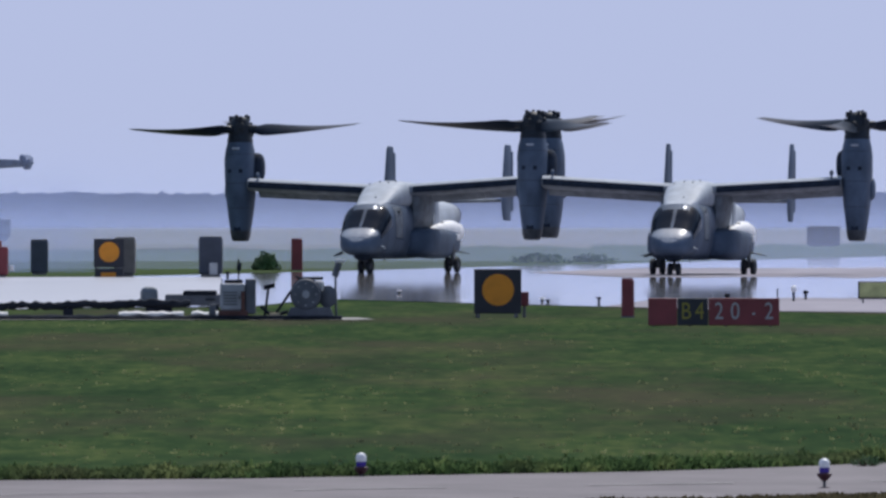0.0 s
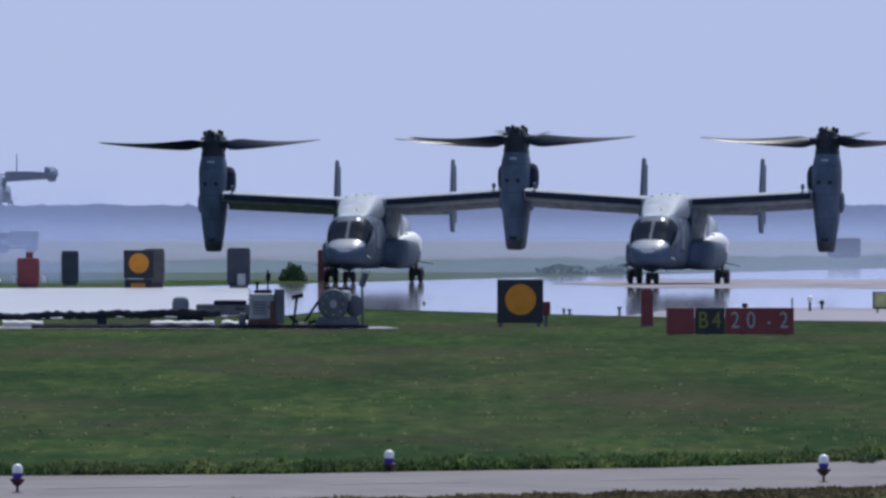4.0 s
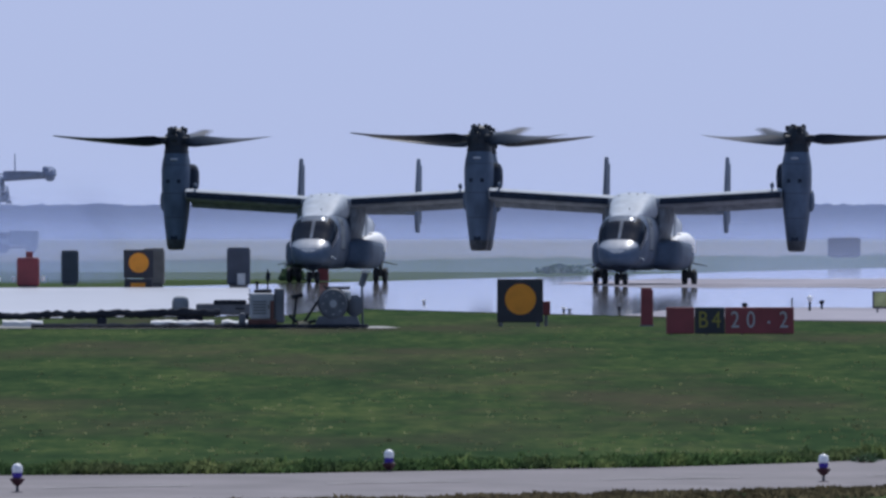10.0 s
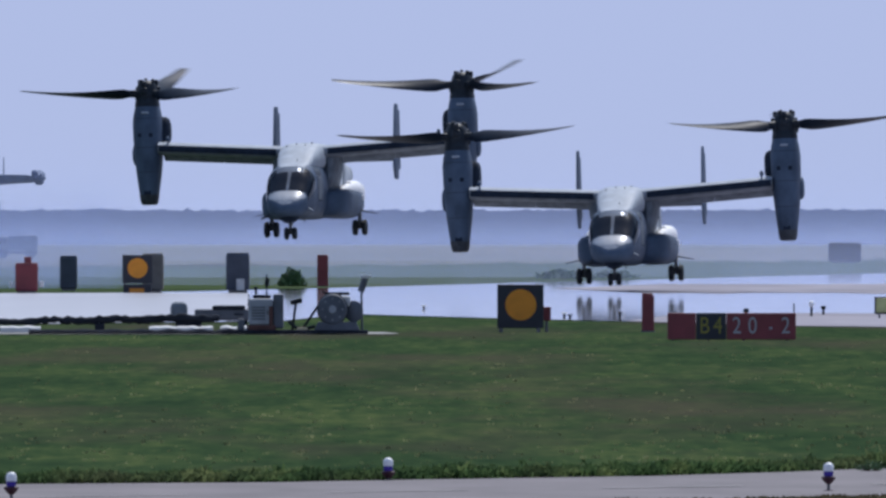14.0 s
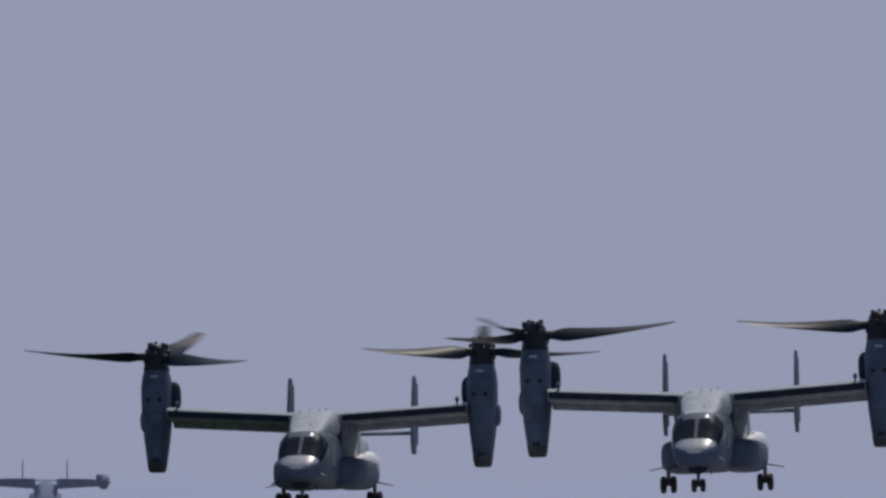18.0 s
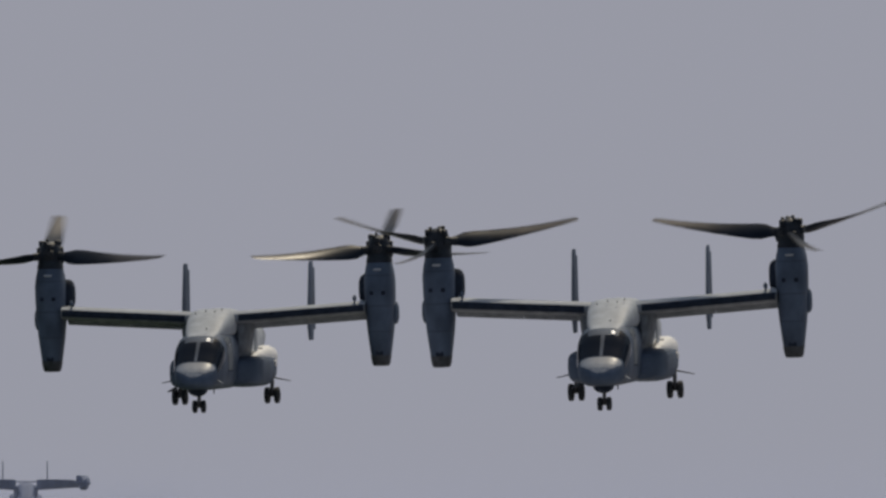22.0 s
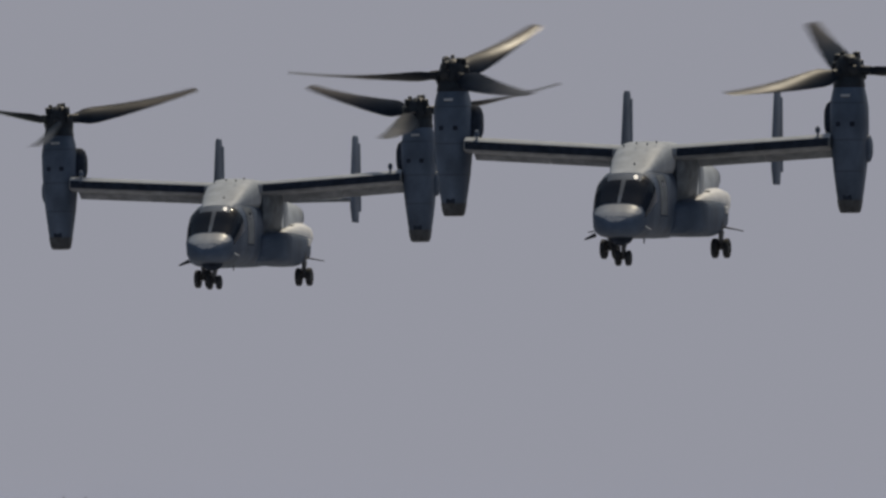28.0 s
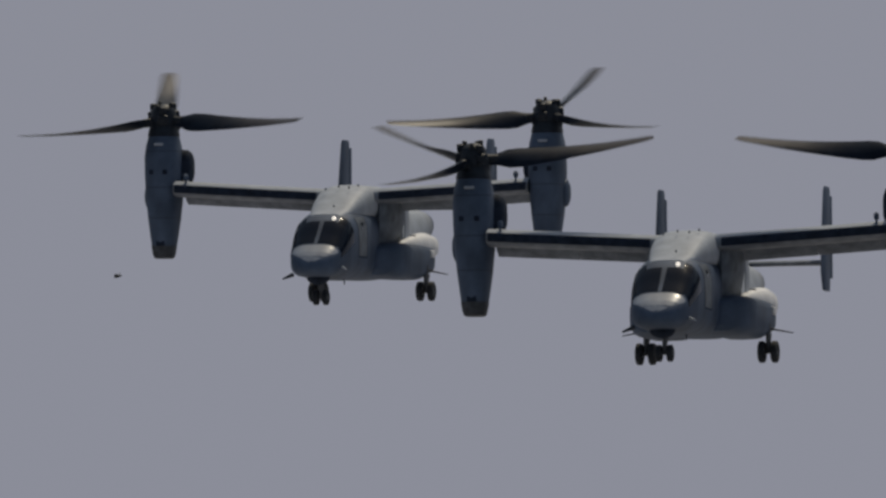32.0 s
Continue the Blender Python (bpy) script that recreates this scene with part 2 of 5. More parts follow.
def blade_mesh(hand):
    """One blade along +x, twisted and tapered, bent upwards by its lift, with a thick root cuff. hand: +1 or -1, the sense of the twist."""
    rings = []
    for r, chord, twist, thick in ((0.35, 0.34, 44, 0.26), (0.8, 0.5, 43, 0.2), (1.15, 0.78, 39, 0.13), (1.5, 0.84, 36, 0.11), (1.9, 0.82, 32, 0.1), (2.4, 0.78, 28, 0.09),
                                   (2.9, 0.74, 24, 0.085), (3.4, 0.7, 20, 0.08), (3.9, 0.65, 17, 0.07), (4.4, 0.6, 14, 0.065), (4.9, 0.55, 11, 0.06), (5.35, 0.5, 9, 0.05), (5.65, 0.44, 8, 0.045), (5.82, 0.3, 7, 0.03)):
        ring = []
        t = radians(twist) * hand
        for a, b in ((-0.5, 0.0), (-0.42, 0.26), (-0.3, 0.44), (0.0, 0.5), (0.3, 0.34), (0.5, 0.0), (0.3, -0.28), (0.0, -0.5), (-0.3, -0.44), (-0.42, -0.26)):
            y, z = a * chord * hand, b * chord * thick * 2
            ring.append((r, y * math.cos(t) - z * math.sin(t), y * math.sin(t) + z * math.cos(t) - 0.02 * r + 0.0148 * r * r))
        rings.append(ring)
    return smooth(loft(rings), 60)


def hub_mesh():
    bm = bmesh.new()
    loft([[(a, b, z) for a, b in oval(18, r, r)] for z, r in ((-0.46, 0.52), (-0.2, 0.55), (0.05, 0.52), (0.2, 0.46), (0.36, 0.42), (0.48, 0.34), (0.55, 0.18), (0.57, 0.04))], bm=bm)
    for k in range(3):
        m = Matrix.Rotation(radians(120 * k + 60), 4, "Z")
        box(bm, m @ Vector((0.44, 0, 0.12)), (0.3, 0.34, 0.32), 0.05, m)
        box(bm, m @ Vector((0.4, 0, 0.44)), (0.22, 0.2, 0.26), 0.04, m)
        m = Matrix.Rotation(radians(120 * k + 25), 4, "Z")
        box(bm, m @ Vector((0.3, 0, 0.5)), (0.14, 0.12, 0.26), 0.03, m)
        m = Matrix.Rotation(radians(120 * k), 4, "Z")
        rod(bm, m @ Vector((0.2, 0, 0.0)), m @ Vector((0.8, 0, 0.0)), 0.2, 0.16, 10)
        rod(bm, m @ Vector((0.5, 0.2, -0.36)), m @ Vector((0.62, 0.16, 0.02)), 0.045, 0.045, 8)
    return smooth(bm, 40)


def wheel_mesh(c, r, w):
    bm = bmesh.new()
    prof = ((-0.5, 0.55), (-0.5, 0.8), (-0.36, 0.97), (0, 1.0), (0.36, 0.97), (0.5, 0.8), (0.5, 0.55), (0.3, 0.5))
    n = 18
    rings = []
    for i in range(n):
        a = 2 * math.pi * i / n
        rings.append([(c[0] + w * u, c[1] + r * v * math.cos(a), c[2] + r * v * math.sin(a)) for u, v in prof + ((-0.3, 0.5),)])
    vs = [[bm.verts.new(p) for p in g] for g in rings]
    k = len(prof) + 1
    for i in range(n):
        a, b = vs[i], vs[(i + 1) % n]
        for j in range(k):
            bm.faces.new((a[j], a[(j + 1) % k], b[(j + 1) % k], b[j]))
    before = set(bm.faces)
    rod(bm, (c[0] - w * 0.33, c[1], c[2]), (c[0] + w * 0.33, c[1], c[2]), r * 0.54, n=14)
    for f in bm.faces:
        if f not in before:
            f.material_index = 1
    bmesh.ops.recalc_face_normals(bm, faces=bm.faces[:])
    return smooth(bm, 40)


def aircraft(label):
    """The whole tiltrotor: returns the thing and its two rotors."""
    root = thing("tiltrotor_aircraft", label, "aircraft", "tiltrotor aircraft")
    hull = part("fuselage", smooth(loft([[(a, y, cz + b) for a, b in oval(32, hw, hh, e)] for y, cz, hw, hh, e in HULL])), PAINT, root, "grey painted fuselage")
    for s in (-1, 1):
        part("windshield_pane", hull_patch(-7.36, -6.38, s * 1.0, s * 45.6, 0.014, 8), GLASS, hull, "dark windshield glass")
        part("side_window", hull_patch(-7.3, -6.0, s * 46.4, s * 88, 0.014, 8), GLASS, hull, "dark side window")
        part("brow_window", hull_patch(-6.36, -5.98, s * 24, s * 46, 0.012, 4), GLASS, hull, "small dark window above the windshield")
        part("cabin_window", hull_patch(-4.9, -4.5, s * 62, s * 74, 0.01, 3), GLASS, hull)
        part("door_gap", hull_patch(-5.42, -5.36, s * 48, s * 100, 0.006, 8), BOOT, hull, "dark door joint")
        part("door_gap", hull_patch(-4.2, -4.15, s * 48, s * 100, 0.006, 8), BOOT, hull, "dark door joint")
        # paler colour stands for the highlight along the cabin side
        part("crew_door", hull_patch(-5.35, -4.21, s * 46, s * 98, 0.004, 8), PAINT_MID, hull, "crew door painted paler for a highlight")
        part("seam", hull_patch(-5.42, -4.15, s * 99, s * 100.4, 0.006, 8), BOOT, hull)
    # sun highlight painted as a paler, glossier patch of its shape
    part("nose_panel", hull_patch(-8.13, -7.42, -66, 66, 0.004, 16, 0.55), NOSE, hull, "nose patch painted paler and glossier for the sun glint")
    bm = bmesh.new()
    bmesh.ops.create_uvsphere(bm, u_segments=16, v_segments=10, radius=0.42, matrix=Matrix.Translation((0.05, -7.2, 0.64)) @ Matrix.Diagonal((1, 0.9, 0.66, 1)))
    part("sensor_ball", smooth(bm), BOOT, hull, "black sensor ball under the nose")
    bm = bmesh.new()
    bmesh.ops.create_uvsphere(bm, u_segments=12, v_segments=8, radius=0.14, matrix=Matrix.Translation((-0.45, -7.96, 0.98)) @ Matrix.Diagonal((1, 0.6, 1, 1)))
    part("nose_lens", smooth(bm), BOOT, hull, "dark round lens in the nose")
    bm = rod(bmesh.new(), (-0.86, -7.2, 0.74), (-1.2, -7.4, 0.58), 0.08, 0.03)
    part("probe", bm, PAINT_DARK, hull)
    bm = rod(bmesh.new(), (0.92, -7.2, 1.0), (1.16, -7.45, 0.9), 0.05, 0.02)
    part("probe", bm, PAINT_LIGHT, hull)
    bm = bmesh.new()
    bmesh.ops.create_uvsphere(bm, u_segments=12, v_segments=8, radius=0.075, matrix=Matrix.Translation((0.4, -6.28, 2.74)))
    # sun glint made as a small glowing dome, not a lamp
    part("lamp_dome", smooth(bm), GLINT, hull, "small white dome made to glow as a sun glint")
    for x, y, z in ((-0.5, -3.9, 3.84), (-0.1, -3.6, 3.94), (0.3, -3.7, 3.9), (0.55, -3.3, 3.98), (0.2, -5.5, 3.2)):
        bm = box(bmesh.new(), (x, y, z), (0.03, 0.16, 0.08), 0.01)
        part("blade_antenna", bm, PAINT_DARK, hull)
    bm = rod(bmesh.new(), (0.3, -4.4, 0.62), (0.3, -4.4, 0.42), 0.03, 0.02)
    part("blade_antenna", bm, PAINT_DARK, hull)
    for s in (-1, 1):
        # pale overlay puts the sun on the rear fuselage into colour
        part("aft_panel", hull_patch(1.1, 6.7, s * 22, s * 104, 0.006, 10), PAINT_LIGHT, hull, "rear fuselage skin painted pale, as if sunlit")
    # ramp-shaped fairing that rises to the wing
    rings = []
    for y, top, hw, low in ((-5.9, 2.9, 0.56, 2.7), (-5.2, 3.12, 0.74, 2.7), (-4.3, 3.54, 0.88, 2.7), (-3.3, 3.9, 0.98, 2.7), (-2.5, 4.02, 1.04, 2.7),
                            (-0.6, 4.02, 1.06, 2.7), (1.0, 3.8, 1.02, 2.7), (3.0, 3.3, 0.8, 2.7)):
        rings.append([(a, y, (top + low) / 2 + b) for a, b in oval(24, hw, (top - low) / 2, 3.2)])
    # sunlight on the ramp put into its pale colour
    part("wing_fairing", smooth(loft(rings)), PAINT_LIGHT, root, "fairing over the wing root, painted pale for sunlight")
    for s in (-1, 1):
        rings = []
        for y, cz, hw, hh, cx in ((-2.9, 1.28, 0.1, 0.3, 1.1), (-2.75, 1.28, 0.45, 0.5, 1.14), (-2.3, 1.29, 0.74, 0.62, 1.18), (-1.5, 1.3, 0.84, 0.66, 1.19), (0.8, 1.31, 0.87, 0.67, 1.2),
                                  (2.2, 1.42, 0.85, 0.58, 1.18), (3.3, 1.55, 0.6, 0.4, 1.15), (4.0, 1.65, 0.2, 0.15, 1.0)):
            rings.append([(s * (cx + a), y, cz + b) for a, b in oval(24, hw, hh, 3.6)])
        sp = part("sponson", smooth(loft(rings)), PAINT, root, "bulging grey sponson beside the wheels")
        rings = []
        for y, k in ((-1.1, 0.06), (-0.6, 0.3), (0.2, 0.56), (1.2, 0.82), (2.2, 1.0), (3.2, 0.85), (3.9, 0.3)):
            rings.append([(s * (1.5 + a * k), y, 1.88 + b * k) for a, b in oval(20, 0.5, 0.5, 2.4)])
        # sun on the dome put into its white colour
        part("top_fairing", smooth(loft(rings)), PAINT_WHITE, sp, "domed sponson fairing painted white, as if sunlit")
        part("intake_slot", box(bmesh.new(), (s * 1.5, 0.95, 2.24), (0.22, 0.3, 0.07), 0.02), BOOT, sp, "dark intake slot")
        bm = box(bmesh.new(), (s * 2.0, 1.7, 1.6), (0.2, 0.5, 0.26), 0.05)
        part("side_lamp", bm, PAINT_WHITE, sp, "white formation light")
        rings = []
        for z, k in ((1.95, 0.15), (2.3, 0.6), (2.8, 0.9), (3.3, 1.0), (3.62, 1.0)):
            rings.append([(s * (1.1 + a * k), -0.9 + b, z) for a, b in oval(16, 0.42, 1.5, 2.2)])
        part("root_fairing", smooth(loft(rings)), PAINT_MID, sp, "bulged grey fairing under the wing root")
        bm = loft([[(s * 1.42 + a * k, 0.4 + b * k, z) for a, b in oval(10, 0.055, 0.4)] for z, k in ((2.0, 1.0), (2.9, 0.9), (3.4, 0.5), (3.62, 0.15))])
        part("strake", smooth(bm), PAINT_LIGHT, sp, "pale upright strake under the wing")
        bm = rod(bmesh.new(), (s * 2.0, 1.2, 1.0), (s * 2.8, 1.0, 0.84), 0.035, 0.018)
        part("rod_antenna", bm, PAINT_DARK, sp)
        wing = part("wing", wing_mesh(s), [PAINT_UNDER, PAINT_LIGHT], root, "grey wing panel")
        part("de_icing_boot", boot_mesh(s), BOOT, wing, "black leading-edge boot")
        part("flaperon", flap_mesh(s, 1.2, 3.87), PAINT_UNDER, wing, "drooped grey flaperon")
        part("flaperon", flap_mesh(s, 3.89, 6.6), PAINT_UNDER, wing, "drooped grey flaperon")
        bm = loft([[(s * 6.1 + a, -2.3 + b, z) for a, b in oval(10, r, r * 1.8)] for z, r in ((4.0, 0.035), (4.22, 0.035), (4.28, 0.085), (4.4, 0.09), (4.48, 0.035))])
        part("vent_mast", smooth(bm), PAINT, wing)
        cx = s * 7.1
        na = part("nacelle", nacelle_mesh(cx), PAINT, root, "upright grey engine nacelle")
        bm = loft([[(cx - s * d + a, -1.1 + b, 4.72 + c) for a, b, c in ((0, p, q) for p, q in oval(14, r, r * 1.32, 2.6))] for d, r in ((0.4, 0.52), (0.74, 0.5), (0.88, 0.42), (0.94, 0.3))])
        part("spindle_cover", smooth(bm), BOOT, na, "black ribbed spindle cover")
        bm = box(bmesh.new(), (cx - s * 0.8, -1.5, 4.18), (0.2, 0.12, 0.16), 0.03)
        part("position_lamp", bm, PAINT_WHITE, na, "white position lamp")
        bm = loft([[(cx + s * d + a, -1.3 + b, 3.7 + c) for a, b, c in ((0, p, q) for p, q in oval(14, r, r * 1.3))] for d, r in ((0.4, 0.45), (0.68, 0.36), (0.74, 0.25))])
        part("side_blister", smooth(bm), PAINT, na)
        bm = loft([[(cx + a, -1.58 + b, z) for a, b in oval(18, hw, hd, 2.6)] for z, hw, hd in ((1.44, 0.28, 0.34), (1.47, 0.35, 0.42), (1.62, 0.395, 0.5), (1.9, 0.435, 0.58))])
        part("exhaust_ring", smooth(bm), SOOT, na, "sooty exhaust outlet")
        for dz, dx in ((2.05, 0.0), (4.55, -0.25), (4.55, 0.25)):
            w = 0.5 if dz < 3 else 0.88
            bm = box(bmesh.new(), (cx + dx, -1.6 - w + (0.0 if dz < 3 else 0.06), dz), (0.32 if dz < 3 else 0.17, 0.1, 0.34 if dz < 3 else 0.17), 0.03)
            part("air_scoop", bm, BOOT, na)
        for z0, grow in ((2.9, 1.004), (4.0, 1.004), (5.3, 1.004)):
            ring = [r for r in NACELLE]
            for lo, hi in zip(ring, ring[1:]):
                if lo[0] <= z0 <= hi[0]:
                    u = (z0 - lo[0]) / (hi[0] - lo[0])
                    hw, hd, e, dy = (lo[k] + (hi[k] - lo[k]) * u for k in (1, 2, 3, 4))
            bm = loft([[(cx + a, -1.6 + dy + b, z0 + d) for a, b in oval(20, hw * grow, hd * grow, e)] for d in (-0.012, 0.012)])
            part("seam", smooth(bm, 40), PAINT_DARK, na)
        bm = box(bmesh.new(), (cx, -1.6 - 0.74, 5.55), (0.34, 0.12, 0.1), 0.04)
        part("light_strip", bm, PAINT_LIGHT, na)
        bm = loft([[(cx + a, -1.6 + b, z) for a, b in oval(20, hw, hd, 2.4)] for z, hw, hd in ((5.84, 0.55, 0.62), (5.9, 0.56, 0.61), (6.2, 0.5, 0.52))])
        part("rotor_mast", smooth(bm), HUB, na, "sooty collar under the rotor hub")
        fin_rings = []
        for z, y0, y1, th in ((2.5, 7.0, 8.3, 0.06), (3.1, 6.7, 8.45, 0.08), (4.1, 6.85, 8.5, 0.08), (5.2, 7.15, 8.5, 0.07), (5.8, 7.3, 8.5, 0.06), (5.92, 7.45, 8.4, 0.04)):
            fin_rings.append([(s * 2.75 + th * v, y0 + (y1 - y0) * u, z) for u, v in ((0, 0), (0.1, 0.7), (0.35, 1), (0.7, 0.8), (1, 0.1), (1, -0.1), (0.7, -0.8), (0.35, -1), (0.1, -0.7))])
        fin = part("tail_fin", smooth(loft(fin_rings), 50), PAINT, root, "upright grey tail fin")
        bm = box(bmesh.new(), (s * 2.75, 8.62, 4.3), (0.06, 0.3, 2.7), 0.02)
        part("rudder", bm, PAINT, fin)
        # main gear
        bm = rod(bmesh.new(), (s * 2.0, 0.9, 1.3), (s * 2.0, 0.9, 0.36), 0.085)
        rod(bm, (s * 1.98, 1.4, 0.95), (s * 2.0, 0.93, 0.45), 0.05)
        rod(bm, (s * 1.72, 0.9, 0.36), (s * 2.28, 0.9, 0.36), 0.06)
        gear = part("main_gear", smooth(bm), STEEL, root, "steel main gear leg")
        for dx in (-0.21, 0.21):
            part("wheel", wheel_mesh((s * 2.0 + dx, 0.9, 0.36), 0.36, 0.22), [TYRE, STEEL], gear, "black tyre on a steel rim")
    rings = []
    for x in (-2.75, -1.4, 0, 1.4, 2.75):
        rings.append([(x, 6.7 + 1.5 * u, 3.38 + 1.6 * v * 0.42) for u, v in AIRFOIL])
    # lighter grey puts the sun on the tailplane into its colour
    part("tailplane", smooth(loft(rings), 50), PAINT_MID, root, "grey tailplane")
    bm = rod(bmesh.new(), (0, -6.6, 1.0), (0, -6.6, 0.3), 0.075)
    rod(bm, (0, -6.0, 0.9), (0, -6.55, 0.42), 0.045)
    rod(bm, (-0.22, -6.6, 0.27), (0.22, -6.6, 0.27), 0.05)
    gear = part("nose_gear", smooth(bm), STEEL, root, "steel nose gear leg")
    for dx in (-0.18, 0.18):
        part("wheel", wheel_mesh((dx, -6.6, 0.275), 0.275, 0.19), [TYRE, STEEL], gear, "black tyre on a steel rim")
    rotors = []
    for s in (-1, 1):
        ro = part("rotor", hub_mesh(), HUB, root, "dark three-bladed rotor hub")
        ro.location = (s * 7.1, -1.6, 6.45)
        me = None
        for k in range(3):
            if me is None:
                bl = part("blade", blade_mesh(-s), BLADE, ro, "dark twisted rotor blade, outer part worn and painted with glints")
                me = bl.data
            else:
                bl = new("blade", me)
                bl.parent = ro
                bl["label"] = "dark twisted rotor blade, outer part worn and painted with glints"
            bl.matrix_basis = Matrix.Rotation(radians(120 * k), 4, "Z")
        rotors.append(ro)
    return root, rotors


# ---- ground ----
def sheet(name, pts, z, material, label, kind="structure", category="ground"):
    bm = bmesh.new()
    bm.faces.new([bm.verts.new((x, y, z)) for x, y in pts])
    bmesh.ops.recalc_face_normals(bm, faces=bm.faces[:])
    if bm.faces[:][0].normal.z < 0:
        bmesh.ops.reverse_faces(bm, faces=bm.faces[:])
    me = bpy.data.meshes.new(name)
    bm.to_mesh(me)
    bm.free()
    me.materials.append(material)
    return tagged(new(name, me), label, category, "", kind)


def grass_mat(name, dark, mid, bright, bare, thin=False):
    """Mown grass: clumps and wisps of three greens, bare brown patches."""
    m = bpy.data.materials.new(name)
    m.use_nodes = True
    n, l = m.node_tree.nodes, m.node_tree.links
    b = n["Principled BSDF"]
    b.inputs["Roughness"].default_value, b.inputs["Specular IOR Level"].default_value = 1.0, 0.0
    geo = n.new("ShaderNodeNewGeometry")

    def cloud(scale, stretch, detail):
        mp, t = n.new("ShaderNodeMapping"), n.new("ShaderNodeTexNoise")
        mp.inputs["Scale"].default_value = stretch
        t.inputs["Scale"].default_value, t.inputs["Detail"].default_value = scale, detail
        t.inputs["Roughness"].default_value = 0.68
        l.new(geo.outputs["Position"], mp.inputs["Vector"])
        l.new(mp.outputs[0], t.inputs["Vector"])
        return t.outputs["Fac"]
    wisps = n.new("ShaderNodeValToRGB")
    r = wisps.color_ramp
    r.elements[0].position, r.elements[0].color = 0.4, (*dark, 1)
    r.elements[1].position, r.elements[1].color = 0.6, (*bright, 1)
    e = r.elements.new(0.5)
    e.color = (*mid, 1)
    add = n.new("ShaderNodeMath")
    add.operation = "MULTIPLY_ADD"
    add.inputs[1].default_value, add.inputs[2].default_value = 0.5, 0.0
    big = cloud(0.3, (1, 0.12, 1), 6)
    small = cloud(2.4, (1, 0.13, 1), 9)
    l.new(small, add.inputs[0])
    sub = n.new("ShaderNodeMath")
    sub.operation = "MULTIPLY_ADD"
    sub.inputs[1].default_value = 0.5
    l.new(big, sub.inputs[0])
    l.new(add.outputs[0], sub.inputs[2])
    l.new(sub.outputs[0], wisps.inputs[0])
    patch, edge, mix = cloud(0.09, (1, 0.16, 1), 5), n.new("ShaderNodeMapRange"), n.new("ShaderNodeMix")
    edge.inputs["From Min"].default_value, edge.inputs["From Max"].default_value = 0.46, 0.64
    edge.inputs["To Max"].default_value = 0.75
    mix.data_type = "RGBA"
    mix.inputs["B"].default_value = (*bare, 1)
    l.new(patch, edge.inputs["Value"])
    l.new(edge.outputs[0], mix.inputs["Factor"])
    l.new(wisps.outputs[0], mix.inputs["A"])
    if thin:                                   # blades let the light through
        lit, thru, both = n.new("ShaderNodeBsdfDiffuse"), n.new("ShaderNodeBsdfTranslucent"), n.new("ShaderNodeMixShader")
        l.new(mix.outputs["Result"], lit.inputs["Color"])
        l.new(mix.outputs["Result"], thru.inputs["Color"])
        both.inputs[0].default_value = 0.6
        l.new(lit.outputs[0], both.inputs[1])
        l.new(thru.outputs[0], both.inputs[2])
        l.new(both.outputs[0], n["Material Output"].inputs["Surface"])
        n.remove(b)
    else:
        l.new(mix.outputs["Result"], b.inputs["Base Color"])
    return m


GRASS = grass_mat("mown grass", (0.022, 0.042, 0.022), (0.034, 0.059, 0.027), (0.064, 0.088, 0.036), (0.064, 0.054, 0.042))
FAR_GRASS = mat("far grass", (0.07, 0.088, 0.048), 0.9, vary=0.3, scale=0.03, fine=0.4, alt=(0.042, 0.072, 0.03), stretch=(1, 0.1, 1), gloss=0.0)
FAR_DRY = mat("dry olive field", (0.17, 0.16, 0.14), 0.9, vary=0.2, scale=0.012, fine=0.1, alt=(0.13, 0.14, 0.115), stretch=(1, 0.1, 1), gloss=0.0)
CONCRETE = mat("runway concrete", (0.3, 0.295, 0.3), 0.038, vary=0.1, scale=0.1, fine=2.0, stretch=(1, 0.15, 1), bump=0.03)
SHOULDER = mat("pale pinkish shoulder asphalt", (0.3, 0.288, 0.325), 0.8, vary=0.2, scale=0.12, fine=1.2, stretch=(1, 0.2, 1), gloss=0.0)
APRON = mat("pale concrete coloured like reflected sky", (0.4, 0.395, 0.42), 0.3, vary=0.12, scale=0.1, fine=1.5, stretch=(1, 0.15, 1), bump=0.03)
ASPHALT = mat("pale worn asphalt", (0.146, 0.13, 0.137), 0.85, vary=0.2, scale=0.8, fine=9.0, stretch=(1, 0.5, 1), bump=0.15)
LINE = mat("worn white line paint", (0.25, 0.24, 0.24), 0.8, vary=0.4, scale=2)

sheet("ground", ((-3500, -300), (3500, -300), (3500, 4600), (-3500, 4600)), 0.0, GRASS, "green airfield grass reaching to the horizon")
def ragged(x0, y0, x1, y1, n, rough, seed):
    """Points of an uneven border from one place to the other."""
    return [(x0 + (x1 - x0) * k / n, y0 + (y1 - y0) * k / n + rough * (noise.noise((k * 0.37, seed, 0)) + 0.5 * noise.noise((k * 1.3, seed, 5)))) for k in range(n + 1)]


sheet("far_field", ragged(-900, 830, 900, 830, 360, 120, 2.0) + [(900, 1640), (-900, 1640)], 0.012, FAR_DRY, "dry olive field beyond the runway", category="field")
sheet("far_grass", [(-200, 440), (-60, 470), (-10.5, 522), (130, 1238), (136, 1420)] + ragged(60, 1060, -20, 800, 60, 90, 6.0) + ragged(-24, 800, -200, 790, 60, 90, 8.0), 0.016, FAR_GRASS, "dull green grass beyond the runway", category="grass")
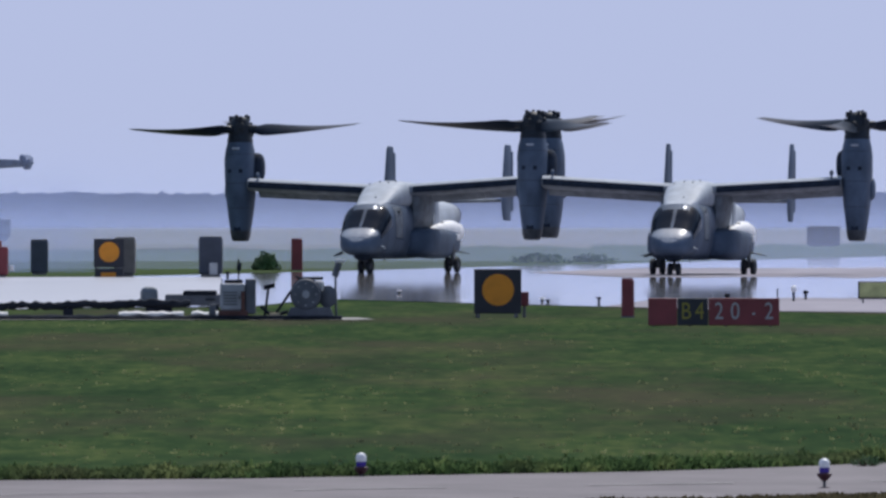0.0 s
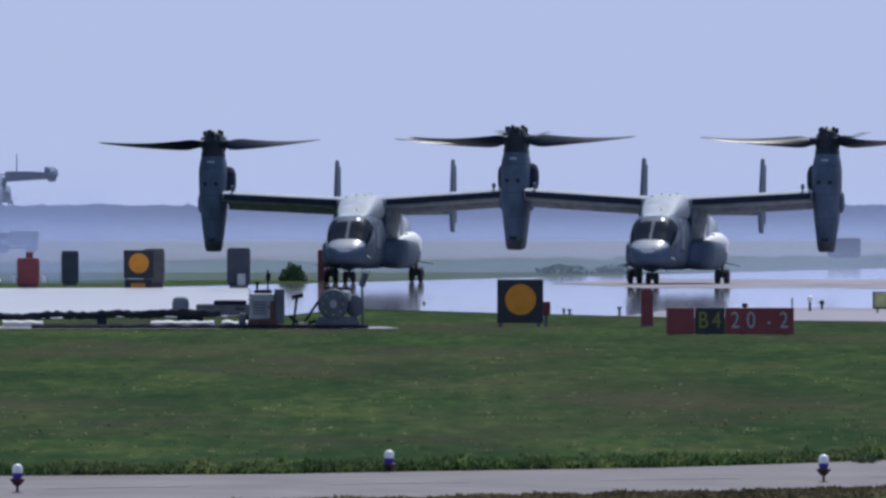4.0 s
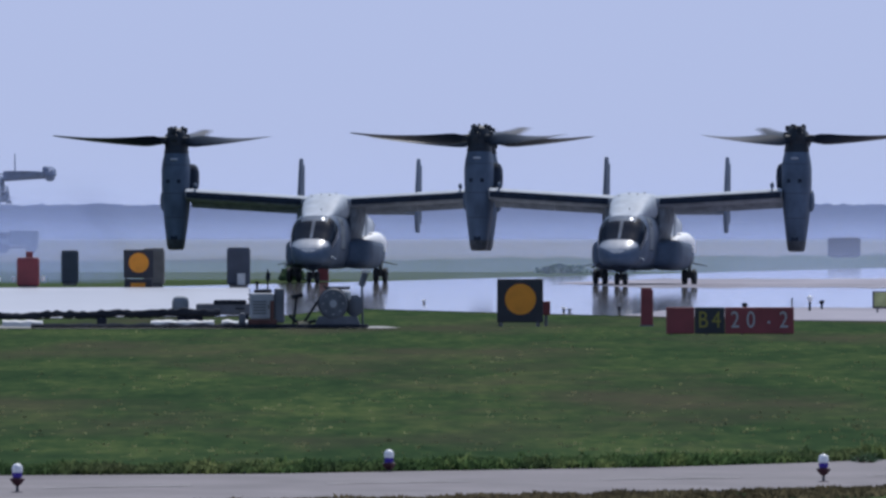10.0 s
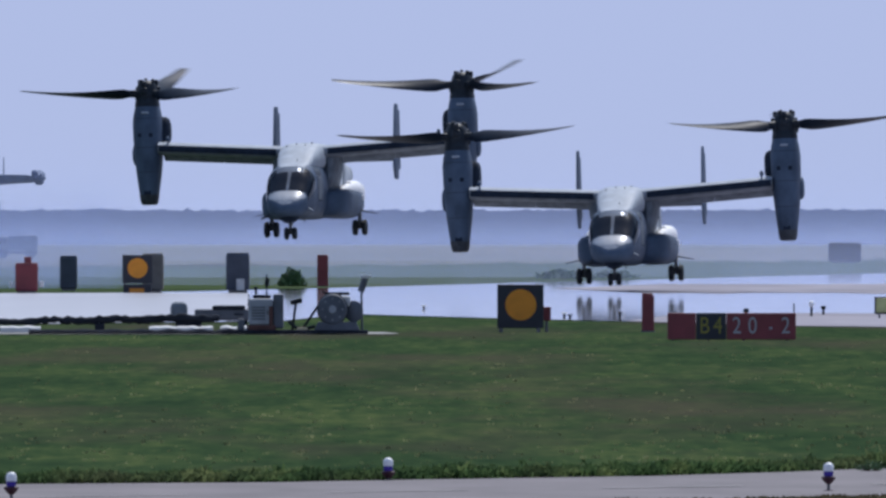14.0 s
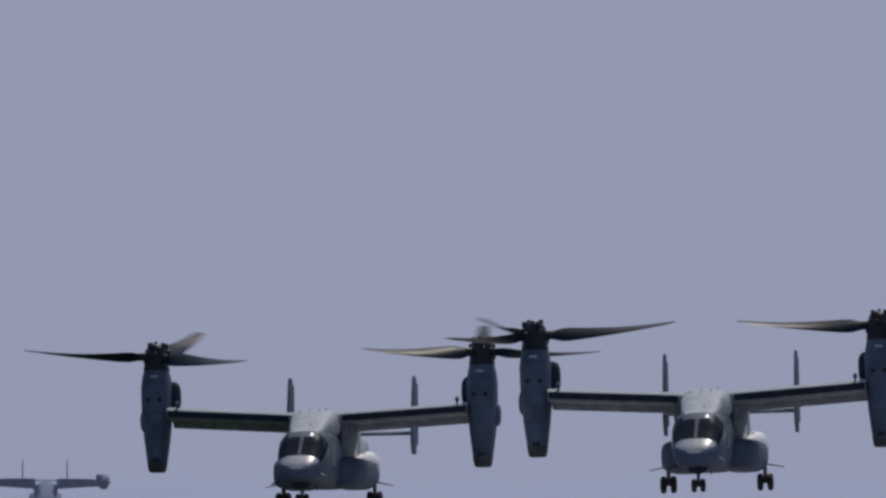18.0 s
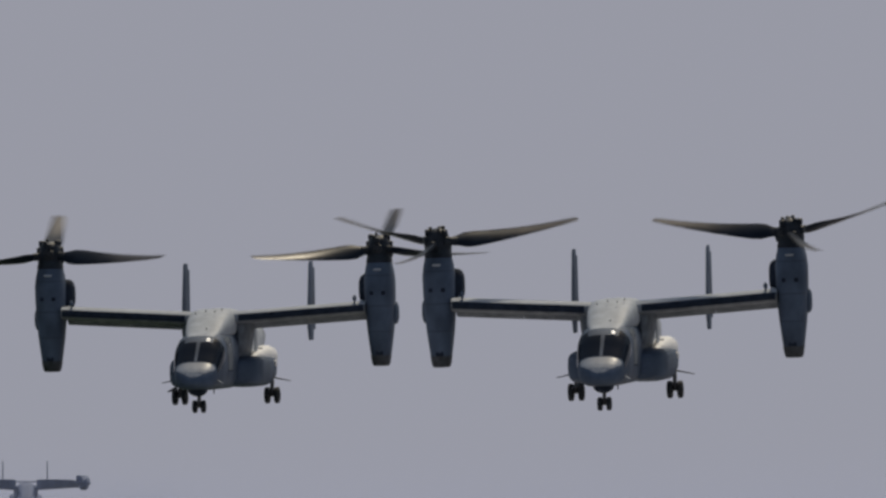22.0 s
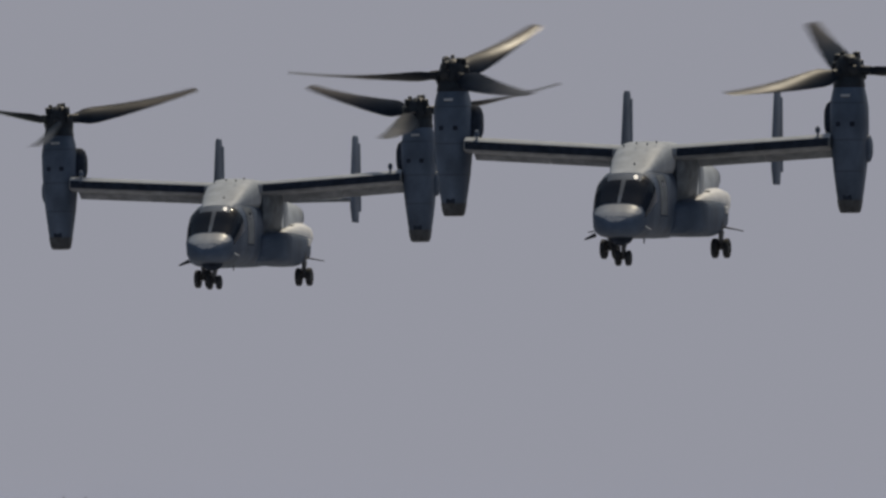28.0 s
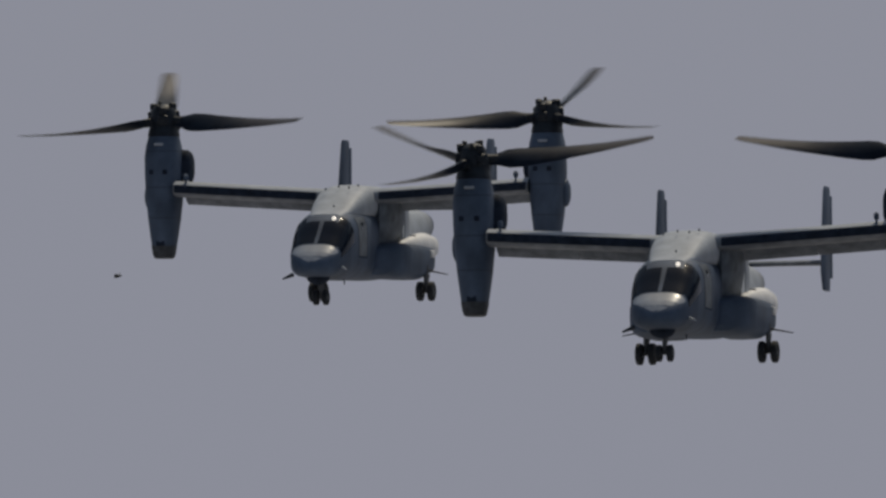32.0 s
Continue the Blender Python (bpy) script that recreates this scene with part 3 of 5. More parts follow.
# runway: oblique far edge, uneven near edge with the pad of the arresting gear
sheet("runway", ((-90, 357), (-11.5, 357), (-9.5, 362), (-5.0, 366), (-3.9, 384), (-2.9, 396), (2.0, 378), (10, 352), (14, 345), (90, 336), (260, 1500), (130, 1240), (-10.5, 527), (-14.0, 515), (-90, 470)),
      0.02, CONCRETE, "smooth pale concrete runway shimmering in the heat", category="runway")
sheet("runway_shoulder", [(5.5, 366), (10, 350), (14, 344.5), (60, 338)] + ragged(60, 402, 8, 398, 60, 8, 3.0), 0.028, SHOULDER, "pale pinkish shoulder along the runway edge", category="shoulder")
sheet("runway_band", [(5, 548)] + ragged(8.5, 512, 80, 524, 90, 12, 4.0) + ragged(80, 608, 10, 586, 90, 16, 5.0), 0.028, SHOULDER, "worn pinkish band across the runway", category="runway")
# rougher patch without mirror images; the sky's reflection put into its colour
sheet("runway_apron", [(-90, 357.5), (-11.6, 357.5), (-9.7, 362.5)] + ragged(-6.0, 372, -8.2, 512, 30, 4, 7.0) + [(-14, 514), (-90, 469)], 0.026, APRON, "runway stretch painted as pale as the sky it reflects", category="runway")
sheet("service_road", ((-70, 115), (-70, 62.4), (30, 157.4), (30, 178), (10, 156), (5.4, 148.9), (4.2, 146.6), (2.5, 144.2), (-0.5, 142.0), (-1.9, 140.7), (-4.8, 139.8), (-8, 138.6)), 0.015, ASPHALT, "pale worn asphalt service road", category="road")

for k in range(5):                             # worn remains of a white line along the road
    x = -7.5 + 3.1 * k
    y = 136.0 + 0.68 * x
    sheet("road_line", ((x, y), (x + 1.6, y + 1.12), (x + 1.6, y + 1.37), (x, y + 0.25)), 0.022, LINE, "worn white line on the service road", category="line")

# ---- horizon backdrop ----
# blue haze put into the woods' colour and a faint glow
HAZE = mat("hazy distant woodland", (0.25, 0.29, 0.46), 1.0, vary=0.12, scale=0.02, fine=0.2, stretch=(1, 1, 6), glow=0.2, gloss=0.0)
bm = bmesh.new()
prev = None
rng = random.Random(4)
for i in range(241):
    a = radians(-60 + i * 0.5)
    for k in range(1 if abs(a) > 0.12 else 48):
        aa = a + radians(0.5 * k / 48)
        x, y = 1650 * math.sin(aa), 1650 * math.cos(aa)
        h = 4.75 + 0.25 * noise.noise((aa * 300, 0, 0)) + 0.3 * noise.noise((aa * 1400, 3, 0)) + 0.22 * noise.noise((aa * 4000, 5, 0)) + 0.3 * noise.noise((aa * 40, 9, 0))
        cur = [bm.verts.new((x, y, -0.2)), bm.verts.new((x, y, h)), bm.verts.new((x * 1.02, y * 1.02, h - 0.4)), bm.verts.new((x * 1.02, y * 1.02, -0.2))]
        if prev:
            for p in range(3):
                bm.faces.new((prev[p], cur[p], cur[p + 1], prev[p + 1]))
        prev = cur
bmesh.ops.recalc_face_normals(bm, faces=bm.faces[:])
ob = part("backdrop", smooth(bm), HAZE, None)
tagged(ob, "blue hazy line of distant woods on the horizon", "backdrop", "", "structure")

# ---- air haze beyond the runway, made as long low translucent sheets ----
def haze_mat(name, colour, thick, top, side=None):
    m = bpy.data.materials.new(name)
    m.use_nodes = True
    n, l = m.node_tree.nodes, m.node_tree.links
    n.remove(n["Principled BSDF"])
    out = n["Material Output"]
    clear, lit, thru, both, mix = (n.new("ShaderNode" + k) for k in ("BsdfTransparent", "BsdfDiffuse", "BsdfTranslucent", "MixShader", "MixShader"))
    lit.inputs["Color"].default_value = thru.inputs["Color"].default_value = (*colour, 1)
    both.inputs[0].default_value = 0.95        # haze scatters forwards
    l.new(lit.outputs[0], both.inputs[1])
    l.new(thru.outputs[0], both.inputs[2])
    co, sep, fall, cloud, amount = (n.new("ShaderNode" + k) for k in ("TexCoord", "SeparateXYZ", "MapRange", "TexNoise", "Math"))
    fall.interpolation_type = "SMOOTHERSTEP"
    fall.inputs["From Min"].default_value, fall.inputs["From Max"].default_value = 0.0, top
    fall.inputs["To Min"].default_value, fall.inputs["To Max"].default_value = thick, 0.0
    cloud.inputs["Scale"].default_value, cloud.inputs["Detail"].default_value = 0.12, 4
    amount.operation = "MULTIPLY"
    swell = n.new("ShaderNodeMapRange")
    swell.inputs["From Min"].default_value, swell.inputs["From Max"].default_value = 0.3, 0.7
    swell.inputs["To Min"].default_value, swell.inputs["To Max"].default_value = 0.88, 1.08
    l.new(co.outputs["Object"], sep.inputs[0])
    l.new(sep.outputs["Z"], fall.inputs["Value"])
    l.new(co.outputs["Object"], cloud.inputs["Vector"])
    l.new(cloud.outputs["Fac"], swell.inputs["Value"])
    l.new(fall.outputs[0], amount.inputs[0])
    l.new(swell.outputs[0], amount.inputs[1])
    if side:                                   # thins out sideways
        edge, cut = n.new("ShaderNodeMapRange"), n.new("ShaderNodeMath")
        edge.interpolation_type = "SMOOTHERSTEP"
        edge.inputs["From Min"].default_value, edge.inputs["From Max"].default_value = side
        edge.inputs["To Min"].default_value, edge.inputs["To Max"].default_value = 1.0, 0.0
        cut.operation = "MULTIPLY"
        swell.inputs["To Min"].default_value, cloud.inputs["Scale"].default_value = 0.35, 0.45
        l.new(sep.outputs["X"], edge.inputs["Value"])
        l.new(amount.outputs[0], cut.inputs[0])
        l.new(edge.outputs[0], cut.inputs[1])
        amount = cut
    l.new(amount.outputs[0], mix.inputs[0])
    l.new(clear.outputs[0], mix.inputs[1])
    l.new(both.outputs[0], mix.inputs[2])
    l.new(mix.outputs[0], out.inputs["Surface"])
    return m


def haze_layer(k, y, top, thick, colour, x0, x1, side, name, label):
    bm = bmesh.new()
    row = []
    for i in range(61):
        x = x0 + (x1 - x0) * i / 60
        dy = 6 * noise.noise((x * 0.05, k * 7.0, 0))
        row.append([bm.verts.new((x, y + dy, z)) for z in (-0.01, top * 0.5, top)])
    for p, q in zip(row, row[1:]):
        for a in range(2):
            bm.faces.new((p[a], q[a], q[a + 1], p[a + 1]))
    tagged(part(name, smooth(bm), haze_mat("thin blue haze sheet", colour, thick, top, side), None), label, "haze", "", "stuff")


# added upright sheets in place of the air's own haze
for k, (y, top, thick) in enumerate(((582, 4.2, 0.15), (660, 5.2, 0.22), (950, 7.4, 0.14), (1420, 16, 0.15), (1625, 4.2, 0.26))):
    haze_layer(k, y, top, thick, (0.55, 0.65, 1.0), -0.24 * y, 0.24 * y, None, "dust_haze", "thin bluish sheet standing in for air haze over the airfield")
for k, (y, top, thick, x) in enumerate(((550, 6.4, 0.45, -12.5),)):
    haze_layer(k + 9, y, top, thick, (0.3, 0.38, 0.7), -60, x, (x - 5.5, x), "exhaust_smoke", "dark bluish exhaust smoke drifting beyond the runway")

# ---- edge lights ----
LAMP_WHITE = mat("white lamp globe", (0.82, 0.82, 0.84), 0.25, vary=0.04)
LAMP_BLUE = mat("violet blue lamp glass", (0.05, 0.03, 0.32), 0.2, vary=0.1)
LAMP_DARK = mat("dark maroon lamp body", (0.05, 0.012, 0.022), 0.5, vary=0.2)


def edge_light():
    root = thing("edge_light", "small road edge light with white globe over a blue band", "edge light", "edge lights")
    def turn(prof):
        return smooth(loft([[(a, b, z) for a, b in oval(16, r * 0.84, r * 0.84)] for z, r in prof]), 45)
    part("stem", turn(((0, 0.02), (0.1, 0.02))), STEEL, root)
    part("foot", turn(((0, 0.07), (0.02, 0.07), (0.025, 0.03))), LAMP_DARK, root)
    part("body", turn(((0.085, 0.025), (0.11, 0.06), (0.15, 0.095), (0.165, 0.095), (0.175, 0.06))), LAMP_DARK, root, "dark flared lamp body")
    part("band", turn(((0.17, 0.06), (0.2, 0.066), (0.235, 0.066))), LAMP_BLUE, root, "violet blue glass band")
    part("globe", turn(((0.23, 0.068), (0.27, 0.07), (0.3, 0.062), (0.32, 0.04), (0.328, 0.012))), LAMP_WHITE, root, "white domed globe")
    return root


lamp = edge_light()
lamp.matrix_world = pose(-0.63, 141.75, -0.05)
copy_thing(lamp, pose(4.3, 136.4, 0.0))
copy_thing(lamp, pose(-4.62, 131.2, 0.0))

# ---- signs on the grass ----
# red lightened a little to carry the haze over the far cabinets
RED = mat("faded red sign enamel with haze", (0.2, 0.032, 0.042), 0.5, vary=0.15, scale=2)
BLACK = mat("black sign enamel", (0.017, 0.02, 0.032), 0.55, vary=0.2)
ORANGE = mat("amber sign enamel", (0.72, 0.26, 0.012), 0.5, vary=0.1, scale=3)
LETTER = mat("white sign letters", (0.36, 0.36, 0.38), 0.5, vary=0.06)
LETTER_Y = mat("yellow sign letters", (0.24, 0.21, 0.03), 0.5, vary=0.06)
LEG = mat("dull galvanised leg", (0.16, 0.16, 0.17), 0.6, metal=0.4, vary=0.2)


def lettering(text, size, parent, at, material, label, squash=1.0):
    cu = bpy.data.curves.new("text", "FONT")
    cu.body, cu.size, cu.extrude, cu.align_x, cu.align_y = text, size, 0.006, "CENTER", "CENTER"
    tmp = new("text", cu)
    me = bpy.data.meshes.new_from_object(tmp.evaluated_get(bpy.context.evaluated_depsgraph_get()))
    bpy.data.objects.remove(tmp)
    me.materials.append(material)
    ob = new("lettering", me)
    ob.parent = parent
    ob.matrix_basis = pose(*at, 90, 0, 0) @ Matrix.Diagonal((squash, 1, 1, 1))
    ob["label"] = label
    return ob


hold = thing("holding_sign", "red and black airfield sign reading B4 and 20 - 2", "sign", at=pose(7.34, 308.4, 0))
for x0, x1, m, lab, text, lm in ((-1.64, -0.91, RED, "blank faded red panel", "", None), (-0.91, -0.14, BLACK, "black panel with yellow characters", "B4", LETTER_Y),
                                 (-0.14, 1.63, RED, "red panel with white numbers", "20 - 2", LETTER)):
    bm = box(bmesh.new(), ((x0 + x1) / 2, 0, 0.37), (x1 - x0 - 0.012, 0.2, 0.68), 0.02)
    p = part("panel", bm, m, hold, lab)
    if text:
        for ch, dx in zip(text.replace(" ", ""), (-0.17, 0.17) if len(text) < 3 else (-0.62, -0.22, 0.24, 0.62)):
            lettering(ch, 0.6, p, ((x0 + x1) / 2 + dx, -0.11, 0.37), lm, "sign character " + ch, 0.5 if ch == "-" else 0.8)
for x in (-1.5, -0.6, 0.3, 1.4):
    part("leg", box(bmesh.new(), (x, 0.02, 0.02), (0.06, 0.06, 0.1)), LEG, hold)
part("mast", rod(bmesh.new(), (1.58, 0.1, 0.7), (1.58, 0.1, 0.95), 0.02), LEG, hold)


def arrest_marker(at, label):
    root = thing("cable_marker", label, "marker board", "cable markers", at)
    bm = box(bmesh.new(), (0.02, 0, 0.71), (1.27, 0.1, 1.2), 0.02)
    board = part("board", bm, BLACK, root, "black square board")
    bm = bmesh.new()
    bmesh.ops.create_cone(bm, cap_ends=True, segments=40, radius1=0.425, radius2=0.425, depth=0.02, matrix=Matrix.Translation((0.03, -0.058, 0.75)) @ Matrix.Rotation(radians(90), 4, "X"))
    part("disc", bm, ORANGE, board, "amber disc")
    for x in (-0.5, 0.5):
        part("leg", box(bmesh.new(), (x, 0.0, 0.07), (0.08, 0.08, 0.15)), LEG, root)
        part("brace", rod(bmesh.new(), (x, 0.04, 0.9), (x * 1.1, 0.6, 0.0), 0.025), LEG, root)
    return root


arrest_marker(pose(2.11, 332.4, 0), "black board with an amber disc on short legs in the grass")
# raised as the mirage lifts it
far_marker = arrest_marker(pose(-12.96, 514, 0.32), "black board with an amber disc, raised as by mirage, across the runway")
# added box fills the height that the mirage stretches
part("stand", box(bmesh.new(), (0.02, 0.05, -0.12), (1.2, 0.4, 0.36), 0.03), BLACK, far_marker, "dark box added for the mirage-stretched board")
# mirage reflection of the disc, made as a strip
part("foot_panel", box(bmesh.new(), (0.0, -0.17, -0.2), (0.62, 0.03, 0.18), 0.01), ORANGE, far_marker, "amber strip painted as the disc's mirage reflection")


def red_box(at, w, h, label):
    root = thing("red_marker", label, "marker", "red markers", at)
    part("casing", box(bmesh.new(), (0, 0, h / 2 + 0.03), (w, w * 0.7, h), 0.03), RED, root)
    part("cap", box(bmesh.new(), (-0.02, 0, h + 0.05), (w * 0.86, w * 0.6, 0.06), 0.015), RED, root)
    part("foot", box(bmesh.new(), (0, 0, 0.02), (w * 1.1, w * 0.8, 0.04)), LEG, root)
    return root


red_box(pose(5.63, 333, 0), 0.34, 0.98, "upright faded red marker box in the grass")
ctrl = thing("control_box", "small red control box on a post", "control box", at=pose(2.83, 333.2, 0))
part("casing", box(bmesh.new(), (0, 0, 0.5), (0.28, 0.2, 0.38), 0.02), RED, ctrl)
part("post", rod(bmesh.new(), (0.02, 0, 0.0), (0.02, 0, 0.34), 0.05), LEG, ctrl)

# ---- arresting gear ----
MACHINE = mat("grey machine paint", (0.3, 0.32, 0.36), 0.5, vary=0.2, scale=2)
DARKM = mat("black cable and rubber", (0.02, 0.024, 0.034), 0.9, gloss=0.08, vary=0.3, scale=3)
PALE = mat("pale tarpaulin", (0.54, 0.54, 0.55), 0.7, vary=0.12, scale=3)
PADC = mat("pad concrete", (0.25, 0.245, 0.235), 0.8, vary=0.15, scale=0.6, fine=6)

sheet("gear_pad", ((-13.5, 325.0), (-1.7, 325.0), (-1.15, 326.2), (-1.6, 331), (-14, 333)), 0.02, PADC, "pale concrete pad under the arresting gear", category="pad")
RUST = mat("red-brown primer", (0.09, 0.04, 0.035), 0.8, vary=0.3, scale=3)
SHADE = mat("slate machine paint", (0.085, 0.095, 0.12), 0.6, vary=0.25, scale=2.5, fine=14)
STRAW = mat("pale straw cloth", (0.55, 0.46, 0.3), 0.8, vary=0.2, scale=4)


def slab(name, lo, hi, material, parent, label="", bevel=0.03):
    c = [(a + b) / 2 for a, b in zip(lo, hi)]
    return part(name, box(bmesh.new(), c, [b - a for a, b in zip(lo, hi)], bevel), material, parent, label)


eng = thing("arresting_engine", "grey arresting-gear engine with mast and pipes on a dark skid", "machine", at=pose(-4.67, 326, 0.02) @ Matrix.Diagonal((1, 1, 1.12, 1)))
slab("skid", (-1.25, -0.6, 0.0), (1.3, 0.6, 0.09), DARKM, eng)
slab("base", (-0.58, -0.5, 0.08), (0.2, 0.5, 0.21), RUST, eng, "rusty base frame")
housing = slab("housing", (-0.53, -0.45, 0.21), (0.115, 0.45, 0.84), MACHINE, eng, "pale grey engine housing", 0.05)
for k in range(5):
    slab("louvre", (-0.44, -0.475, 0.34 + 0.07 * k), (-0.08, -0.452, 0.37 + 0.07 * k), SHADE, housing, "", 0.006)
slab("latch", (-0.04, -0.475, 0.46), (0.0, -0.452, 0.56), STEEL, housing, "", 0.008)
slab("cabinet", (0.125, -0.4, 0.12), (0.4, 0.5, 0.95), SHADE, eng, "dark side cabinet", 0.04)
slab("door", (0.02, -0.5, 0.2), (0.12, -0.47, 0.66), RUST, eng, "dull red door", 0.01)
slab("cover", (-0.42, -0.35, 0.845), (0.06, 0.35, 0.93), DARKM, eng)
slab("fuel_can", (-0.82, -0.45, 0.09), (-0.64, -0.25, 0.36), SHADE, eng)
bm = rod(bmesh.new(), (-0.05, 0, 0.92), (-0.05, 0, 1.42), 0.022)
rod(bm, (-0.05, 0, 1.14), (-0.03, 0, 1.33), 0.06)
part("mast", smooth(bm), DARKM, eng, "dark mast with a lamp head")
bm = rod(bmesh.new(), (-0.34, 0, 0.94), (-0.34, 0, 1.12), 0.035)
rod(bm, (-0.34, 0, 1.06), (-0.34, 0, 1.12), 0.055)
part("filler_neck", smooth(bm), DARKM, eng)
bm = rod(bmesh.new(), (0.64, -0.2, 0.09), (0.74, -0.2, 0.76), 0.035)
rod(bm, (0.6, -0.2, 0.74), (0.9, -0.2, 0.8), 0.055)
part("lever", smooth(bm), DARKM, eng, "dark hand lever")
bm = bmesh.new()
for (x0, z0), (x1, z1) in zip(((0.54, 0.3), (0.75, 0.14), (1.0, 0.12)), ((0.75, 0.14), (1.0, 0.12), (1.25, 0.18))):
    rod(bm, (x0, -0.35, z0), (x1, -0.38, z1), 0.04)
part("hose", smooth(bm), DARKM, eng)

tank = thing("water_tank", "grey drum with strapped rim on a slate base", "tank", at=pose(-3.0, 326.1, 0.02) @ Matrix.Diagonal((1, 1, 1.06, 1)))
slab("skid", (-0.75, -0.6, 0.0), (1.0, 0.6, 0.09), DARKM, tank)
bm = loft([[(x, y, z) for x, y in ((-k1, -0.52), (k2, -0.52), (k2, 0.5), (-k1, 0.5))] for z, k1, k2 in ((0.08, 0.46, 0.78), (0.3, 0.34, 0.68))])
part("base", bm, SHADE, tank, "sloping slate base")
rings = []
for y, r in ((-0.56, 0.3), (-0.55, 0.36), (-0.5, 0.4), (0.4, 0.4), (0.5, 0.3)):
    rings.append([(0.05 + a, y, 0.62 + b) for a, b in oval(28, r, r)])
drum = part("drum", smooth(loft(rings), 30), SHADE, tank, "slate grey drum")
for y in (-0.48, 0.0, 0.3):
    part("strap", smooth(loft([[(0.05 + a, y + d, 0.62 + b) for a, b in oval(28, 0.415, 0.415)] for d in (0, 0.05)]), 30), DARKM, drum)
part("hub_cap", smooth(rod(bmesh.new(), (0.05, -0.6, 0.62), (0.05, -0.54, 0.62), 0.1, n=16), 40), MACHINE, drum)
for k in range(8):
    a = k * math.pi / 4
    part("bolt", rod(bmesh.new(), (0.05 + 0.27 * math.cos(a), -0.585, 0.62 + 0.27 * math.sin(a)), (0.05 + 0.27 * math.cos(a), -0.55, 0.62 + 0.27 * math.sin(a)), 0.022, n=8), MACHINE, drum)
part("second_drum", smooth(loft([[(0.62 + a, y, 0.56 + b) for a, b in oval(20, r, r * 1.1)] for y, r in ((-0.3, 0.18), (-0.26, 0.25), (0.4, 0.25), (0.44, 0.15))]), 35), SHADE, tank, "smaller dark drum")
slab("bracket", (-0.16, -0.2, 0.98), (0.5, 0.0, 1.05), DARKM, tank, "dark top bracket", 0.02)
part("prong", rod(bmesh.new(), (-0.16, -0.1, 1.02), (-0.22, -0.1, 1.08), 0.025), DARKM, tank)
part("hood", smooth(loft([[(0.36 + a, y, 0.82 + b) for a, b in oval(16, 0.17 * k, 0.15 * k, 3)] for y, k in ((-0.4, 0.7), (-0.35, 1.0), (0.2, 1.0), (0.25, 0.8))]), 40), PALE, tank, "white curved hood")
bm = rod(bmesh.new(), (0.84, 0.1, 0.08), (0.82, 0.1, 1.1), 0.03)
rod(bm, (0.8, 0.1, 1.06), (0.92, 0.1, 1.4), 0.09)
mast = part("mast", smooth(bm), SHADE, tank, "slate mast with a tilted head")
slab("cap", (0.8, 0.0, 1.4), (1.06, 0.2, 1.48), PALE, mast, "pale lamp cap", 0.02)
part("strut", rod(bmesh.new(), (-0.76, -0.45, 0.12), (-0.34, -0.45, 0.7), 0.035), DARKM, tank)
slab("cloth", (-0.9, -0.55, 0.085), (-0.62, -0.35, 0.16), STRAW, tank, "pale cloth on the skid", 0.02)

tape = thing("arresting_tape", "long black tape and cable lying on low rollers", "cable", at=pose(-9.5, 329.5, 0.02))
rings = []
rag = random.Random(12)
for i in range(84):
    x, h = -6.6 + i * 0.121, 0.29 + 0.02 * math.sin(i * 0.45) + 0.002 * max(0, i - 26)
    up, down = 0.09 + rag.uniform(-0.03, 0.045), 0.1 + rag.uniform(-0.03, 0.04)
    rings.append([(x, a * 0.26, h + b * (up if b > 0 else down)) for a, b in oval(10, 1, 1, 3)])
bm = smooth(loft(rings), 50)
part("tape", bm, DARKM, tape, "black tape")
for x in (-3.5, 0.2, 2.4):
    part("roller_stand", box(bmesh.new(), (x, 0, 0.12), (0.26, 0.5, 0.28), 0.03), DARKM, tape)
bm = smooth(loft([[(-1.6 + i * 0.2, -3.6 + a * 0.15, 0.04 + 0.012 * math.sin(i * 1.7) + b * (0.075 + 0.02 * math.sin(i * 4.7))) for a, b in oval(8, 1, 1)] for i in range(34)]), 50)
part("cable", bm, DARKM, tape, "black cable along the pad edge")
for x, w in ((-6.0, 2.4), (-1.9, 1.1), (2.45, 1.75), (3.75, 0.5), (4.2, 0.35)):
    rings = []
    for i in range(int(w / 0.09) + 1):
        h = 0.17 + 0.05 * noise.noise((x + 0.4 * i, 2.0, 0)) + rag.uniform(-0.012, 0.012)
        rings.append([(x - w / 2 + 0.09 * i, -1.2 + a * 0.34, 0.02 + max(0, b) * h) for a, b in oval(10, 1, 1, 3)])
    part("cover_sheet", smooth(loft(rings), 50), PALE, tape, "crumpled white cover sheet")
crate = thing("equipment_crate", "low slate equipment rack behind the tape", "rack", at=pose(-5.98, 331.4, 0.02))
slab("body", (-0.78, -0.4, 0.32), (0.72, 0.4, 0.62), SHADE, crate, "", 0.05)
slab("tray", (-0.3, -0.44, 0.6), (0.6, 0.3, 0.72), DARKM, crate, "dark tray of loose gear", 0.05)
slab("case", (-1.44, -0.3, 0.3), (-0.98, 0.2, 0.82), PAINT_MID, crate, "rounded grey case", 0.14)
slab("outrigger", (-1.3, -0.2, 0.0), (-0.7, 0.1, 0.32), DARKM, crate, "", 0.02)
for x in (-0.65, 0.6):
    for y in (-0.3, 0.3):
        slab("leg", (x - 0.05, y - 0.05, 0), (x + 0.05, y + 0.05, 0.37), DARKM, crate, "", 0.01)
slab("handle", (0.3, -0.45, 0.46), (0.55, -0.41, 0.5), DARKM, crate, "", 0.01)

# ---- across the runway ----
OLIVE = mat("dark olive canvas", (0.12, 0.115, 0.11), 0.8, vary=0.2, scale=2)
